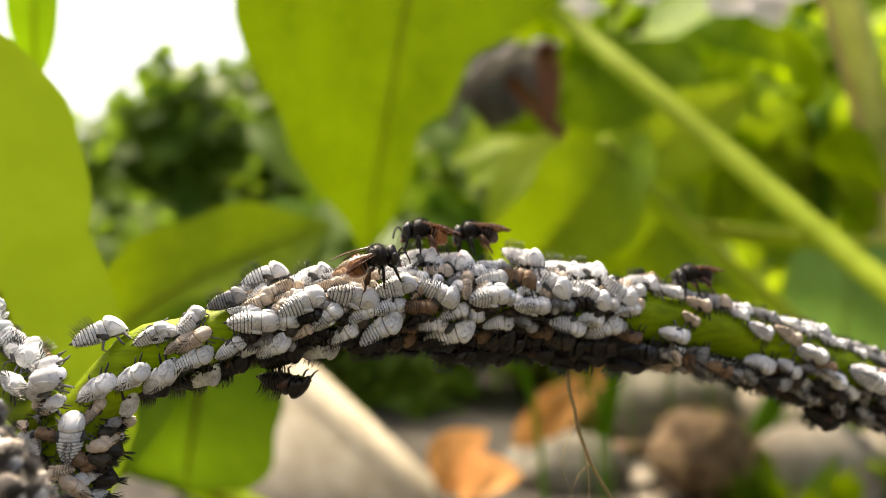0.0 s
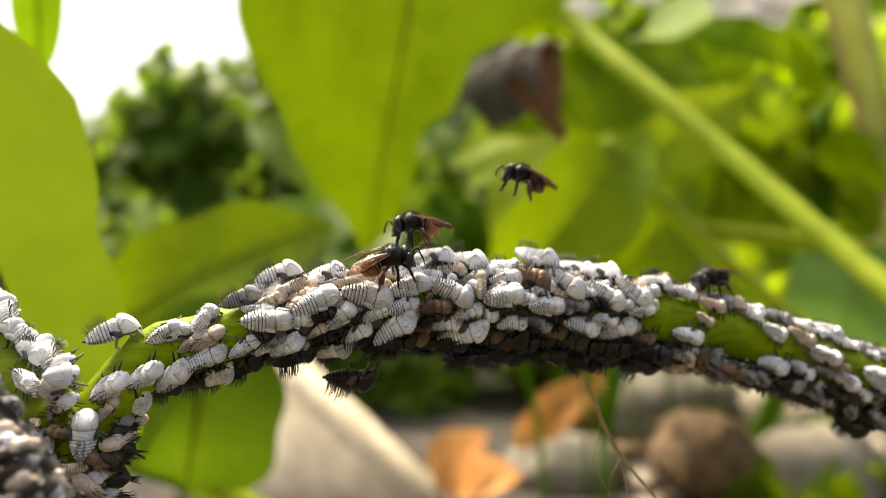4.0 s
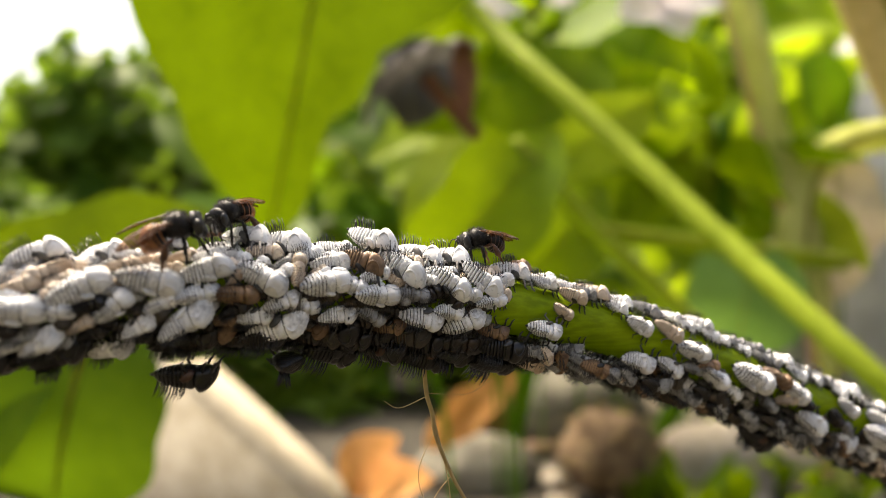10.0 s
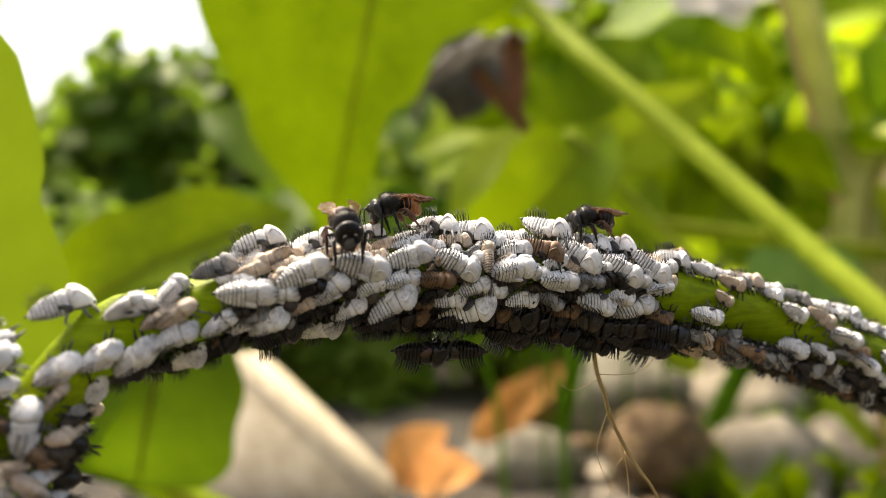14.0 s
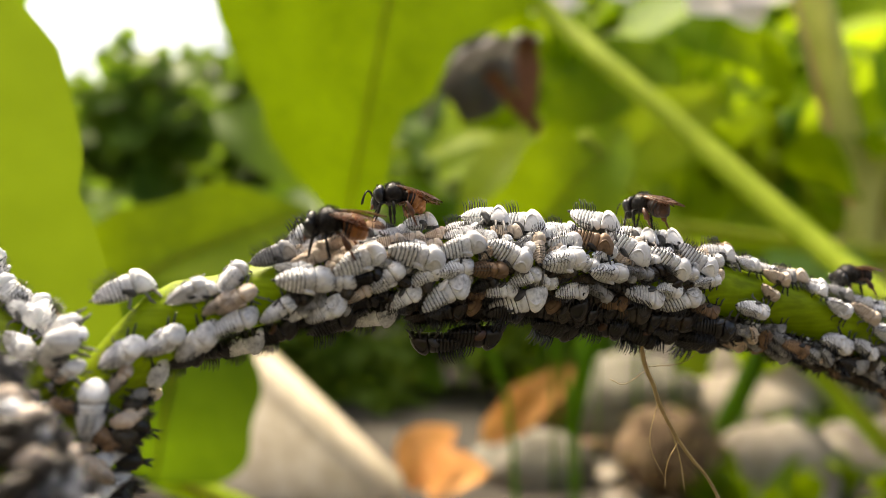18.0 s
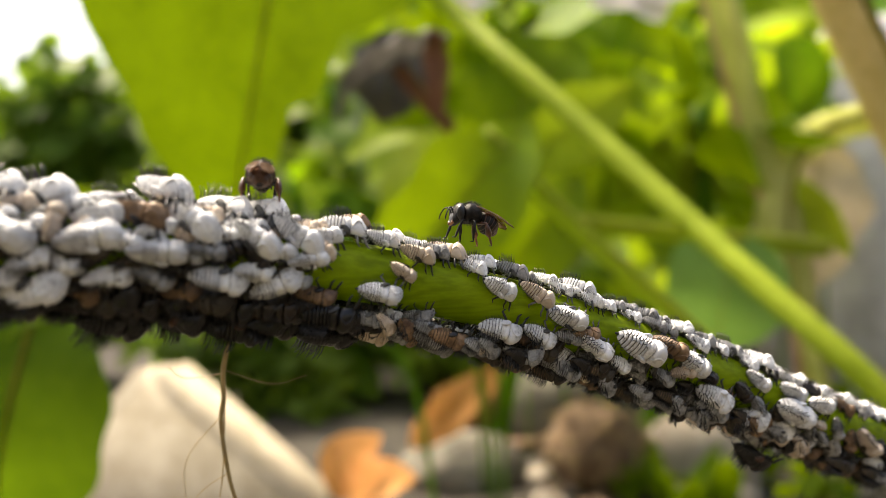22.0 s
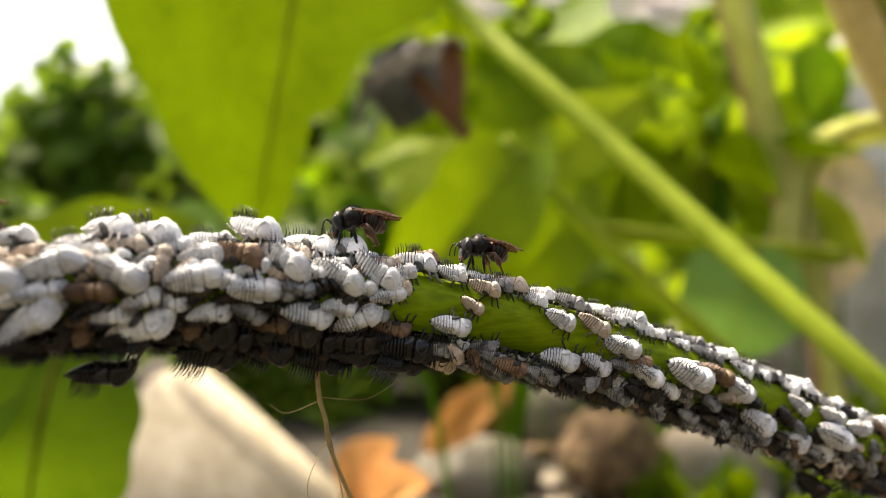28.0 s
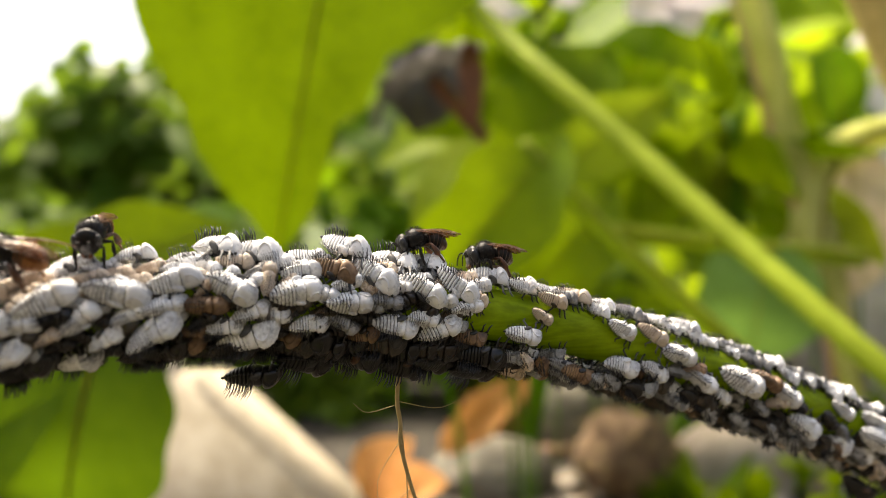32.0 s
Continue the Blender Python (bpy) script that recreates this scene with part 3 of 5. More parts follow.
SHANK = surface("dark_amber_shank", (0.025, 0.009, 0.004), (0.2, 0.07, 0.018), 1100, 0.35, 0.4)


def bee(label, size=1.0, spread=0.0, amber=False):
    """A small dark stingless bee, head towards +x, with its middle at the origin; spread opens its folded wings."""
    ob = tagged(new("stingless_bee"), label, "bee", "bees on the stem")
    unit = 0.001 * size
    r = random.Random(3)
    bm = bmesh.new()
    rings = []
    for x, z, w, h in ((1.38, 0.12, 0.3, 0.3), (1.46, 0.1, 0.7, 0.66), (1.62, 0.04, 0.9, 0.88), (1.82, -0.06, 0.93, 0.96), (2.0, -0.16, 0.84, 0.92), (2.16, -0.3, 0.62, 0.72), (2.25, -0.42, 0.36, 0.44), (2.28, -0.5, 0.12, 0.16)):
        rings.append([(x, w * math.cos(a) * (1 - 0.22 * max(0, -math.sin(a))), z + h * math.sin(a)) for a in [2 * math.pi * j / 18 for j in range(18)]])
    loft(bm, rings)
    head = part("head", scaled(bm, unit), BEE_BLACK, ob)
    bm = bmesh.new()
    ball(bm, (2.06, 0, -0.3), (0.26, 0.5, 0.62), (0, -12, 0), 14, 8)
    part("face", scaled(bm, unit), FACE, head, "grey downy face")
    for s in (-1, 1):
        bm = bmesh.new()
        ball(bm, (1.84, s * 0.74, 0.02), (0.34, 0.24, 0.6), (0, 14, s * 10), 12, 8)
        part("eye", scaled(bm, unit), BLACK, head, "large dark compound eye")
        bm = bmesh.new()
        tube(bm, smooth_line(((2.2, s * 0.16, -0.12), (2.5, s * 0.3, 0.28), (2.78, s * 0.46, 0.2), (2.95, s * 0.6, -0.3), (2.98, s * 0.64, -0.75)), 3), 0.055, 6)
        part("antenna", scaled(bm, unit), BEE_BLACK, head)
        bm = bmesh.new()
        tube(bm, ((2.15, s * 0.3, -0.72), (2.24, s * 0.2, -0.98), (2.2, s * 0.04, -1.08)), [0.14, 0.11, 0.04], 7)
        part("mandible", scaled(bm, unit), SHANK, head)
    bm = bmesh.new()
    rings = []
    for x, z, w, h in ((-0.22, 0.15, 0.2, 0.22), (-0.1, 0.2, 0.58, 0.56), (0.1, 0.26, 0.74, 0.74), (0.3, 0.34, 0.84, 0.8), (0.38, 0.3, 0.86, 0.8), (0.7, 0.3, 0.95, 0.9), (1.05, 0.24, 0.9, 0.86), (1.3, 0.15, 0.72, 0.7), (1.48, 0.08, 0.42, 0.42)):
        rings.append([(x, w * math.cos(a), z + h * math.sin(a)) for a in [2 * math.pi * j / 18 for j in range(18)]])
    loft(bm, rings)
    part("thorax", scaled(bm, unit), BEE_BLACK, ob)
    bm = bmesh.new()
    for _ in range(520):
        d = Vector((r.gauss(0, 1), r.gauss(0, 1), r.gauss(0.4, 1))).normalized()
        q = Vector((0.65 + 0.86 * d.x, 0.86 * d.y, 0.27 + 0.84 * d.z))
        e = Vector((r.uniform(-0.14, 0), r.uniform(-0.05, 0.05), r.uniform(-0.05, 0.05)))
        tube(bm, (q, q + d * 0.15, q + d * r.uniform(0.2, 0.34) + e), [0.018, 0.014, 0.004], 3)
    for _ in range(90):
        d = Vector((abs(r.gauss(0, 1)), r.gauss(0, 1), r.gauss(0, 1))).normalized()
        q = Vector((1.84 + 0.36 * d.x, 0.88 * d.y, -0.06 + 0.9 * d.z))
        tube(bm, (q, q + d * 0.1, q + d * 0.16), [0.014, 0.01, 0.004], 3)
    tagged(part("body_hair", scaled(bm, unit), FUZZ, ob, "short greyish hair"), kind="stuff")
    bm = bmesh.new()
    rings, band = [], []
    for k in range(6):
        for f, s, g in ((0, 0.98, 0), (0.35, 1.02, 0), (0.7, 1.04, 1), (0.88, 1.02, 1), (0.93, 0.94, 1)):
            u = (k + f) / 6
            w = 0.96 * math.sin(math.pi * (0.12 + 0.84 * u)) ** 0.75 * s
            tilt = 0.75 * u
            c = Vector((-0.12 - 1.95 * u + 0.25 * u * u, 0, 0.1 - 1.0 * u * u))
            rings.append([c + Vector((-math.sin(tilt) * w * 0.92 * math.sin(a), w * 1.02 * math.cos(a), math.cos(tilt) * w * 0.92 * math.sin(a))) for a in [2 * math.pi * j / 18 for j in range(18)]])
            band.append(g)
    loft(bm, rings, slot=lambda i, j: 1 if band[i] or i > (10 if amber else 17) else 0)
    part("abdomen", scaled(bm, unit), [BEE_BLACK, AMBER if amber else BEE_BAND], ob, "dark abdomen with amber bands")
    for s in (-1, 1):
        for name, root, tip, w, up in (("fore_wing", (0.6, 0.52, 0.95), (-3.15, 0.5 + 1.9 * spread, 0.0 + 0.9 * spread), 1.25, 0.05 * s), ("hind_wing", (0.25, 0.55, 0.82), (-2.1, 0.6 + 1.6 * spread, 0.0 + 0.5 * spread), 0.8, -0.06)):
            bm = bmesh.new()
            a, b = Vector((root[0], s * root[1], root[2] + up)), Vector((tip[0], s * tip[1], tip[2] + up))
            ax, rows = b - a, []
            wide = Vector((0.1, s, -0.45)).normalized()
            for i in range(15):
                u = i / 14
                h = w * 0.5 * (u**0.55) * (1 - max(0, u - 0.62) ** 2 * 6.2) + 0.03
                mid = a + ax * u + Vector((0, 0, 0.2 * math.sin(3 * u)))
                rows.append([mid + wide * (h * v) + Vector((0, 0, 0.03 * math.sin(8 * v + 5 * u) - 0.1 * v * v)) for v in (-1, -0.6, -0.2, 0.2, 0.6, 1)])
            loft(bm, rows, closed=False)
            bmesh.ops.solidify(bm, geom=bm.faces[:], thickness=0.02)
            wing = part(name, scaled(bm, unit), WING, ob, "smoky brown translucent wing")
            if name == "fore_wing":
                bm = bmesh.new()
                tube(bm, [q[5] + Vector((0, 0, 0.01)) for q in rows], [0.045 - 0.0025 * i for i in range(15)], 6)
                part("leading_vein", scaled(bm, unit), SHANK, wing, "dark brown leading vein")
    for s in (-1, 1):
        for x0, knee, foot, fat in ((1.2, (1.65, 0.95, -0.55), (1.95, 0.9, -1.98), 0.13), (0.75, (0.75, 1.3, -0.45), (0.5, 1.25, -1.98), 0.15), (0.15, (-0.3, 1.2, -0.3), (-1.15, 1.3, -1.95), 0.27)):
            bm = bmesh.new()
            k, f = Vector((knee[0], s * knee[1], knee[2])), Vector((foot[0], s * foot[1], foot[2]))
            line = ((x0, s * 0.35, -0.4), Vector((x0, s * 0.35, -0.4)).lerp(k, 0.5), k, k.lerp(f, 0.22), k.lerp(f, 0.5), k.lerp(f, 0.62), k.lerp(f, 0.8), f, f + Vector((0.25, 0, -0.05)))
            tube(bm, line, [0.1, 0.15, 0.1, fat * 0.8, fat, 0.09, 0.1, 0.06, 0.03], 8)
            part("hind_leg" if fat > 0.2 else "leg", scaled(bm, unit), SHANK if fat > 0.2 else BEE_BLACK, ob)
    return ob


front_bee = bee("dark stingless bee with amber wings on the side of the stem", 0.93, 0.35, True)
top_bee = bee("black stingless bee tending nymphs on top of the stem", 0.88, 0.0, True)
landing_bee = bee("black stingless bee that flies off and lands again on the stem", 0.88, 0.05)
right_bee = bee("dark brown stingless bee walking along the stem", 0.88, 0.0)
hanger = settle("d", Matrix.Diagonal((4.0, 4.0, 4.0, 1)))
hanger_two = settle("d", Matrix.Diagonal((4.0, 4.0, 4.0, 1)))
hanger_three = settle("d", Matrix.Diagonal((4.0, 4.0, 4.0, 1)))


def motions():
    """Insects that walk: seconds, place in millimetres, then roll, pitch and yaw of the body."""
    front = [
        (0, -5.3, 49.7, -0.9, 25, -14, 8), (6, -5.4, 49.7, -1.0, 25, -14, 8), (8, -5.6, 49.6, -0.6, 25, -12, 8), (10, -5.5, 49.7, -0.6, 25, -18, 8),
        (11, -6.6, 49.4, 0.2, 20, -24, 5), (12, -6.9, 49.3, 0.1, 20, -8, 0), (13, -6.3, 49.5, -0.7, 20, 10, -20), (14, -7.7, 49.1, -0.8, 5, 25, -75),
        (15, -8.9, 48.8, -1.0, 0, 20, -110), (16.5, -10.4, 48.4, -1.4, -15, 5, -150), (18, -11.5, 48.2, -1.7, -22, 0, -178), (19, -10.8, 48.3, -1.7, -22, -4, -176),
        (20, -10.8, 48.3, -1.4, -22, -4, -176), (32, -11.5, 48.1, -1.2, -22, -4, -176),
    ]
    top = [
        (0, -1.3, 53.9, 1.3, 0, -4, 186), (2, -1.7, 53.8, 1.6, 0, -4, 186), (3.5, -3.1, 53.5, 1.8, 0, -2, 186), (6, -2.4, 53.7, 1.3, 0, 0, 200),
        (7, -2.1, 53.7, 1.3, 0, 0, 205), (8, -2.3, 53.7, 1.6, 0, 25, 262), (9, -2.1, 53.7, 1.0, 0, 25, 262), (10, -2.5, 53.6, 0.8, 0, 20, 240),
        (11, -3.3, 53.4, 0.7, 0, 12, 205), (13, -3.8, 53.3, 0.8, 0, 12, 200), (15, -5.4, 52.9, 0.3, 0, 12, 198), (18, -7.7, 52.3, 0.3, 0, -4, 188),
        (20, -8.3, 52.1, 0.1, 0, -4, 186), (25, -8.4, 52.1, 0.0, 0, 0, 230), (30, -8.4, 52.1, 0.1, 0, 25, 275), (32, -8.7, 52.1, 0.2, 0, 25, 275),
    ]
    landing = [
        (0, 2.8, 55.5, 1.3, 0, 4, 184), (3.5, 2.7, 55.4, 1.4, 0, -6, 184), (4.0, 6, 58, 6, 0, -20, 175), (4.6, 36, 66, 22, 0, -10, 120),
        (5.4, 85, 75.6, -22.4, 0, 20, 80), (10, 85.4, 75.8, -22.6, 0, 20, 60), (15.5, 84, 75.4, -22.0, 0, 22, 120), (16.4, 56, 69, 2, 0, -10, 180), (17.3, 32.5, 62.9, -4.2, 0, 6, 192),
        (18, 31.3, 62.6, -4.6, 0, 10, 194), (19, 26.9, 61.5, -2.9, 0, 8, 194), (20, 25.9, 61.3, -2.6, 0, 10, 200), (21, 26.9, 61.5, -2.6, 0, 25, 252),
        (22, 26.4, 61.4, -2.3, 0, -14, 196), (25, 26.3, 61.4, -2.3, 0, -14, 196), (28, 22.4, 60.4, -2.0, 0, -4, 192), (30, 20.9, 60.0, -1.6, 0, -14, 200),
        (31, 18.8, 59.5, -1.0, 0, -2, 192), (32, 17.4, 59.1, -1.3, 0, 4, 194),
    ]
    right = [
        (0, 22.2, 59.9, -2.3, 0, 8, 194), (3.5, 22.5, 59.9, -2.5, 0, 8, 210), (6, 23.1, 60.1, -2.4, 0, 12, 190), (7, 22.2, 59.8, -1.8, 0, 16, 192),
        (8, 20.2, 59.3, -1.5, 0, 14, 205), (9, 17.0, 58.5, -0.8, 0, 10, 196), (10, 14.9, 58.0, -0.7, 0, 4, 196), (12, 14.1, 57.8, -0.6, 0, 10, 194),
        (13, 13.1, 57.5, -0.2, 0, 10, 194), (14, 10.4, 56.9, 0.1, 0, 8, 192), (15, 9.9, 56.7, -0.1, 0, 2, 192), (16.5, 10.5, 56.9, 0.4, 0, 0, 150),
        (18, 11.2, 57.1, 0.6, 0, 0, 125), (19, 12.0, 57.3, 0.6, 0, 0, 160), (20, 12.2, 57.3, 0.4, 0, 0, 165), (21, 11.9, 57.3, 0.3, 0, 0, 98),
        (23, 12.3, 57.3, 0.3, 0, 0, 95), (25, 13.2, 57.6, -0.1, 0, 0, 105), (26.5, 13.3, 57.6, -0.1, 0, 4, 150), (28, 13.3, 57.6, -0.1, 0, 4, 186),
        (30, 12.5, 57.4, 0.0, 0, 10, 192), (32, 12.1, 57.3, -0.3, 0, 10, 190),
    ]
    under = [
        (0, -11.8, 50.8, -9.0, 180, 8, -6), (2, -10.0, 51.2, -9.1, 180, 0, 0), (3.5, -8.4, 51.6, -9.0, 180, 0, 0), (7, -7.0, 52.0, -8.7, 180, 0, 5),
        (9, -5.8, 52.3, -8.7, 180, 0, 5), (11, -4.3, 52.7, -8.5, 180, 0, 0), (13, -3.0, 53.0, -8.5, 180, 0, 0), (15, -2.4, 53.1, -8.4, 180, 0, 8),
        (18, -2.4, 53.1, -8.0, 180, 0, 8), (20, -3.2, 52.9, -7.8, 180, 0, 8), (22, -4.6, 53.4, -7.8, 170, 0, 20), (25, -7.0, 55.2, -6.4, 140, 0, 30), (32, -8.0, 55.6, -6.0, 130, 0, 30),
    ]
    under_two = [
        (0, 1.0, 54.8, -7.6, 180, 0, 15), (7, 0.8, 54.8, -7.9, 180, 0, 15), (9, 1.4, 54.9, -8.0, 180, 0, 15), (11, 0.6, 54.7, -8.4, 180, 0, 150), (13, 0.2, 54.6, -8.6, 180, 0, 165),
        (15, -0.5, 54.4, -8.5, 180, 0, 170), (18, -5.0, 53.3, -8.6, 180, 0, 175), (20, -5.5, 53.2, -8.7, 180, 0, 175), (22, -5.3, 53.2, -8.6, 180, 0, 110), (25, -4.0, 53.6, -8.5, 180, 0, 50),
        (28, -2.1, 54.0, -8.4, 180, 0, 5), (30, -0.6, 54.4, -8.4, 180, 0, 5), (32, 0.5, 54.7, -8.4, 180, 0, 5),
    ]
    under_three = [(0, 35.6, 63.4, -14.8, 180, 24, 14), (9, 40.5, 64.6, -16.5, 180, 26, 14), (23, 51.6, 67.4, -21.3, 180, 30, 14), (32, 54, 68, -22.3, 180, 30, 14)]
    under_two.insert(3, (10, 1.0, 54.8, -8.2, 180, 0, 85))
    lean = ((0, 0.36), (1, 0.54), (2.1, 0.6), (3.5, 0.7), (4.5, 0.35), (5.5, 0.12), (6.2, 0.37), (7.6, 0.5), (8.3, 0.35), (9, 0.22), (9.7, 0.37), (11, 0.4), (13.2, 0.5), (15.5, 0.45), (17.5, 0.65), (19, 0.38), (20, 0.48), (21, 0.38), (22, 0.08), (23, 0.35), (24, 0.15), (25, 0.3), (26.5, 0.15), (27.5, 0.03), (28, 0.34), (29, 0.15), (30, 0.0), (31, 0.12), (32, 0.22))
    hang = world_mm(KNOT)
    walk(fibre, [(t, pose(*hang, 0, math.degrees(math.atan(0.33) - math.atan(k)), 0)) for t, k in lean])
    for ob, rows in ((front_bee, front), (top_bee, top), (landing_bee, landing), (right_bee, right), (hanger, under), (hanger_two, under_two), (hanger_three, under_three)):
        walk(ob, [(t, pose(x * MM, y * MM, EYE + z * MM, rx, ry, rz)) for t, x, y, z, rx, ry, rz in rows])


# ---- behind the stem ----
# leaf greens; the sunlit and shaded ones carry sun or shade in their colour
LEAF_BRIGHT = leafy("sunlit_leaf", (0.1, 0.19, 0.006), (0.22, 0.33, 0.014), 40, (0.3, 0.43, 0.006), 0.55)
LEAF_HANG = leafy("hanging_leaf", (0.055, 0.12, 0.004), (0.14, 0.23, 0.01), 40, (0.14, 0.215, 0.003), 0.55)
LEAF_BLUE = leafy("bluish_leaf", (0.16, 0.3, 0.06), (0.27, 0.45, 0.12), 25, (0.34, 0.6, 0.1), 0.5)
LEAF_LEFT = leafy("pale_green_leaf", (0.11, 0.19, 0.014), (0.19, 0.29, 0.03), 18, (0.2, 0.29, 0.01), 0.5)
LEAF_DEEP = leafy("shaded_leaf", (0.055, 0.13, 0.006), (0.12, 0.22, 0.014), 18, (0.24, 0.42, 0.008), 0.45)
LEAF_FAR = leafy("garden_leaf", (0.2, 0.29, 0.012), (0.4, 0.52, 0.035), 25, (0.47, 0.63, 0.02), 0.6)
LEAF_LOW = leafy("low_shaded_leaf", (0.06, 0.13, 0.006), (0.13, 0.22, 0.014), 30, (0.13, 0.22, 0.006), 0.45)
LEAF_PALE = leafy("pale_dusty_leaf", (0.16, 0.22, 0.08), (0.36, 0.42, 0.2), 8, (0.3, 0.38, 0.12), 0.45)
PALE_STONE = surface("pale_grey_stone", (0.4, 0.38, 0.36), (0.68, 0.66, 0.64), 18, 0.9, 0.4)
LEAF_BUSH = leafy("bush_leaf", (0.06, 0.12, 0.012), (0.2, 0.29, 0.045), 6, (0.2, 0.32, 0.02), 0.4, 0.5)
MIDRIB = leafy("leaf_midrib", (0.2, 0.18, 0.02), (0.34, 0.28, 0.04), 60, (0.46, 0.42, 0.03), 0.55)
PETIOLE = leafy("yellow_green_stalk", (0.28, 0.37, 0.025), (0.46, 0.56, 0.06), 40, (0.52, 0.66, 0.05), 0.5, 0.5)
STALK_TAN = leafy("tan_stalk", (0.48, 0.4, 0.14), (0.7, 0.58, 0.28), 40, (0.85, 0.72, 0.25), 0.25, 0.6)
PALE_STALK = leafy("pale_green_stalk", (0.58, 0.6, 0.16), (0.78, 0.78, 0.3), 40, (0.85, 0.88, 0.25), 0.4, 0.5)
STALK_PINK = surface("pinkish_tan_bark", (0.5, 0.27, 0.13), (0.7, 0.46, 0.26), 40, 0.7, 0.3)
DRY_TAN = leafy("dry_tan_leaf", (0.42, 0.33, 0.2), (0.7, 0.6, 0.42), 30, (0.75, 0.62, 0.4), 0.35, 0.7)
STALK_RED = surface("reddish_bark", (0.16, 0.05, 0.025), (0.3, 0.12, 0.05), 40, 0.7, 0.3)
DEAD_GREY = surface("dead_grey_leaf", (0.05, 0.045, 0.04), (0.3, 0.29, 0.27), 40, 0.7, 0.3)
HOLLOW_SHADE = surface("hollow_shade", (0.035, 0.03, 0.022), (0.17, 0.15, 0.11), 30, 0.8, 0.3)
DEAD_ORANGE = leafy("dead_orange_leaf", (0.42, 0.17, 0.04), (0.76, 0.4, 0.15), 40, (0.75, 0.36, 0.1), 0.3, 0.7)
SANDSTONE = surface("cream_sandstone", (0.29, 0.24, 0.16), (0.48, 0.42, 0.32), 45, 0.9, 0.4)
GREY_STONE = surface("grey_stone", (0.2, 0.165, 0.125), (0.5, 0.43, 0.34), 25, 0.9, 0.4)
# a darker version of the grey stone
DARK_STONE = surface("dark_grey_stone", (0.06, 0.055, 0.04), (0.24, 0.22, 0.17), 25, 0.9, 0.4)
HUSK = surface("brown_husk", (0.07, 0.04, 0.02), (0.26, 0.17, 0.09), 60, 0.9, 0.6)
PETAL = leafy("pale_petal", (0.74, 0.68, 0.66), (0.9, 0.87, 0.85), 20, (0.9, 0.84, 0.82), 0.5, 0.7)
SOIL = surface("garden_soil", (0.012, 0.01, 0.007), (0.06, 0.05, 0.035), 30, 0.95, 0.6)
BARK = surface("tree_bark", (0.05, 0.035, 0.025), (0.15, 0.11, 0.08), 12, 0.9, 0.6)
FIBRE = surface("dry_fibre", (0.3, 0.2, 0.07), (0.5, 0.36, 0.15), 400, 0.6, 0.2)

bm = bmesh.new()
side = [-300, -30, -6, -3] + [-2 + 0.1 * i for i in range(51)] + [4, 8, 30, 300]
grid = [[bm.verts.new((x, y, 0.012 * noise.noise(Vector((x * 4, y * 4, 0))) if abs(x) < 3 and -0.4 < y < 4 else 0)) for x in side] for y in side]
for i in range(len(side) - 1):
    for j in range(len(side) - 1):
        bm.faces.new((grid[i][j], grid[i][j + 1], grid[i + 1][j + 1], grid[i + 1][j]))
tagged(part("ground", bm, SOIL), "dark shaded garden soil with litter", "ground", kind="structure")

# an unseen plain wall, added behind the camera to block low frontal sky light
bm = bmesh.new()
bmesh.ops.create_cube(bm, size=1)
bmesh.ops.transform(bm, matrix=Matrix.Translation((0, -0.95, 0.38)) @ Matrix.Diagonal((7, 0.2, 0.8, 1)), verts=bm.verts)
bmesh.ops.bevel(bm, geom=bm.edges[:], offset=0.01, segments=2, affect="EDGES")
tagged(part("wall_south", bm, DARK_STONE), "plain unseen wall added to block low sky light", "wall", kind="structure")


def blade(bm, base, tip, width, normal, bow=0.1, fold=0.15, wave=0.0, n=18, belly=0.45, end=0.8, seed=0.0, outline=()):
    """A broad leaf blade from base to tip: folded along its midrib, bowed, with a wavy margin."""
    base, tip = Vector(base), Vector(tip)
    along = tip - base
    nrm = (Vector(normal) - along * (Vector(normal).dot(along) / along.length_squared)).normalized()
    across = along.normalized().cross(nrm)
    rows = []
    for i in range(n + 1):
        u = i / n
        w = (u / belly) ** 0.6 if u < belly else ((1 - u) / (1 - belly)) ** end
        w = 0.5 * width * max(0.012, math.sin(w * math.pi / 2))
        mid = base + along * u + nrm * (bow * along.length * math.sin(math.pi * u))
        row = []
        lw = rw = w
        for (u0, l0, r0), (u1, l1, r1) in zip(outline, outline[1:]):
            if u0 <= u <= u1:
                f = (u - u0) / (u1 - u0)
                lw, rw = 0.5 * width * (l0 + (l1 - l0) * f), 0.5 * width * (r0 + (r1 - r0) * f)
        for j in range(-4, 5):
            v = j / 4
            w = lw if v > 0 else rw
            k = w * v * (1 + wave * math.sin(u * 17 + seed + (1.7 if v > 0 else 0)))
            row.append(mid + across * k + nrm * (fold * abs(v) ** 1.3 * w + wave * w * 0.8 * math.sin(11 * u + 2 * v + seed) * abs(v)))
        rows.append(row)
    loft(bm, rows, closed=False)
    return [r[4] for r in rows]


def leaf(name, label, base, tip, width, skin, normal=(0, -1, 0.15), rib=0.0006, parent=None, held=(), **shape):
    """A leaf with its blade and midrib, as a thing or as a part of a plant."""
    ob = tagged(new(name), label, "leaf") if parent is None else None
    bm = bmesh.new()
    mid = blade(bm, base, tip, width, normal, **shape)
    body = part("blade" if ob else name, bm, skin, ob or parent)
    bm = bmesh.new()
    tube(bm, mid[:-1], [rib * (1 - 0.7 * i / len(mid)) for i in range(len(mid) - 1)], 8)
    part("midrib", bm, MIDRIB, ob or body)
    if held:
        bm = bmesh.new()
        line = smooth_line((base, *held), 6)
        tube(bm, line, 0.0018, 10)
        part("petiole", bm, LEAF_DEEP, ob or body)
    return ob or body


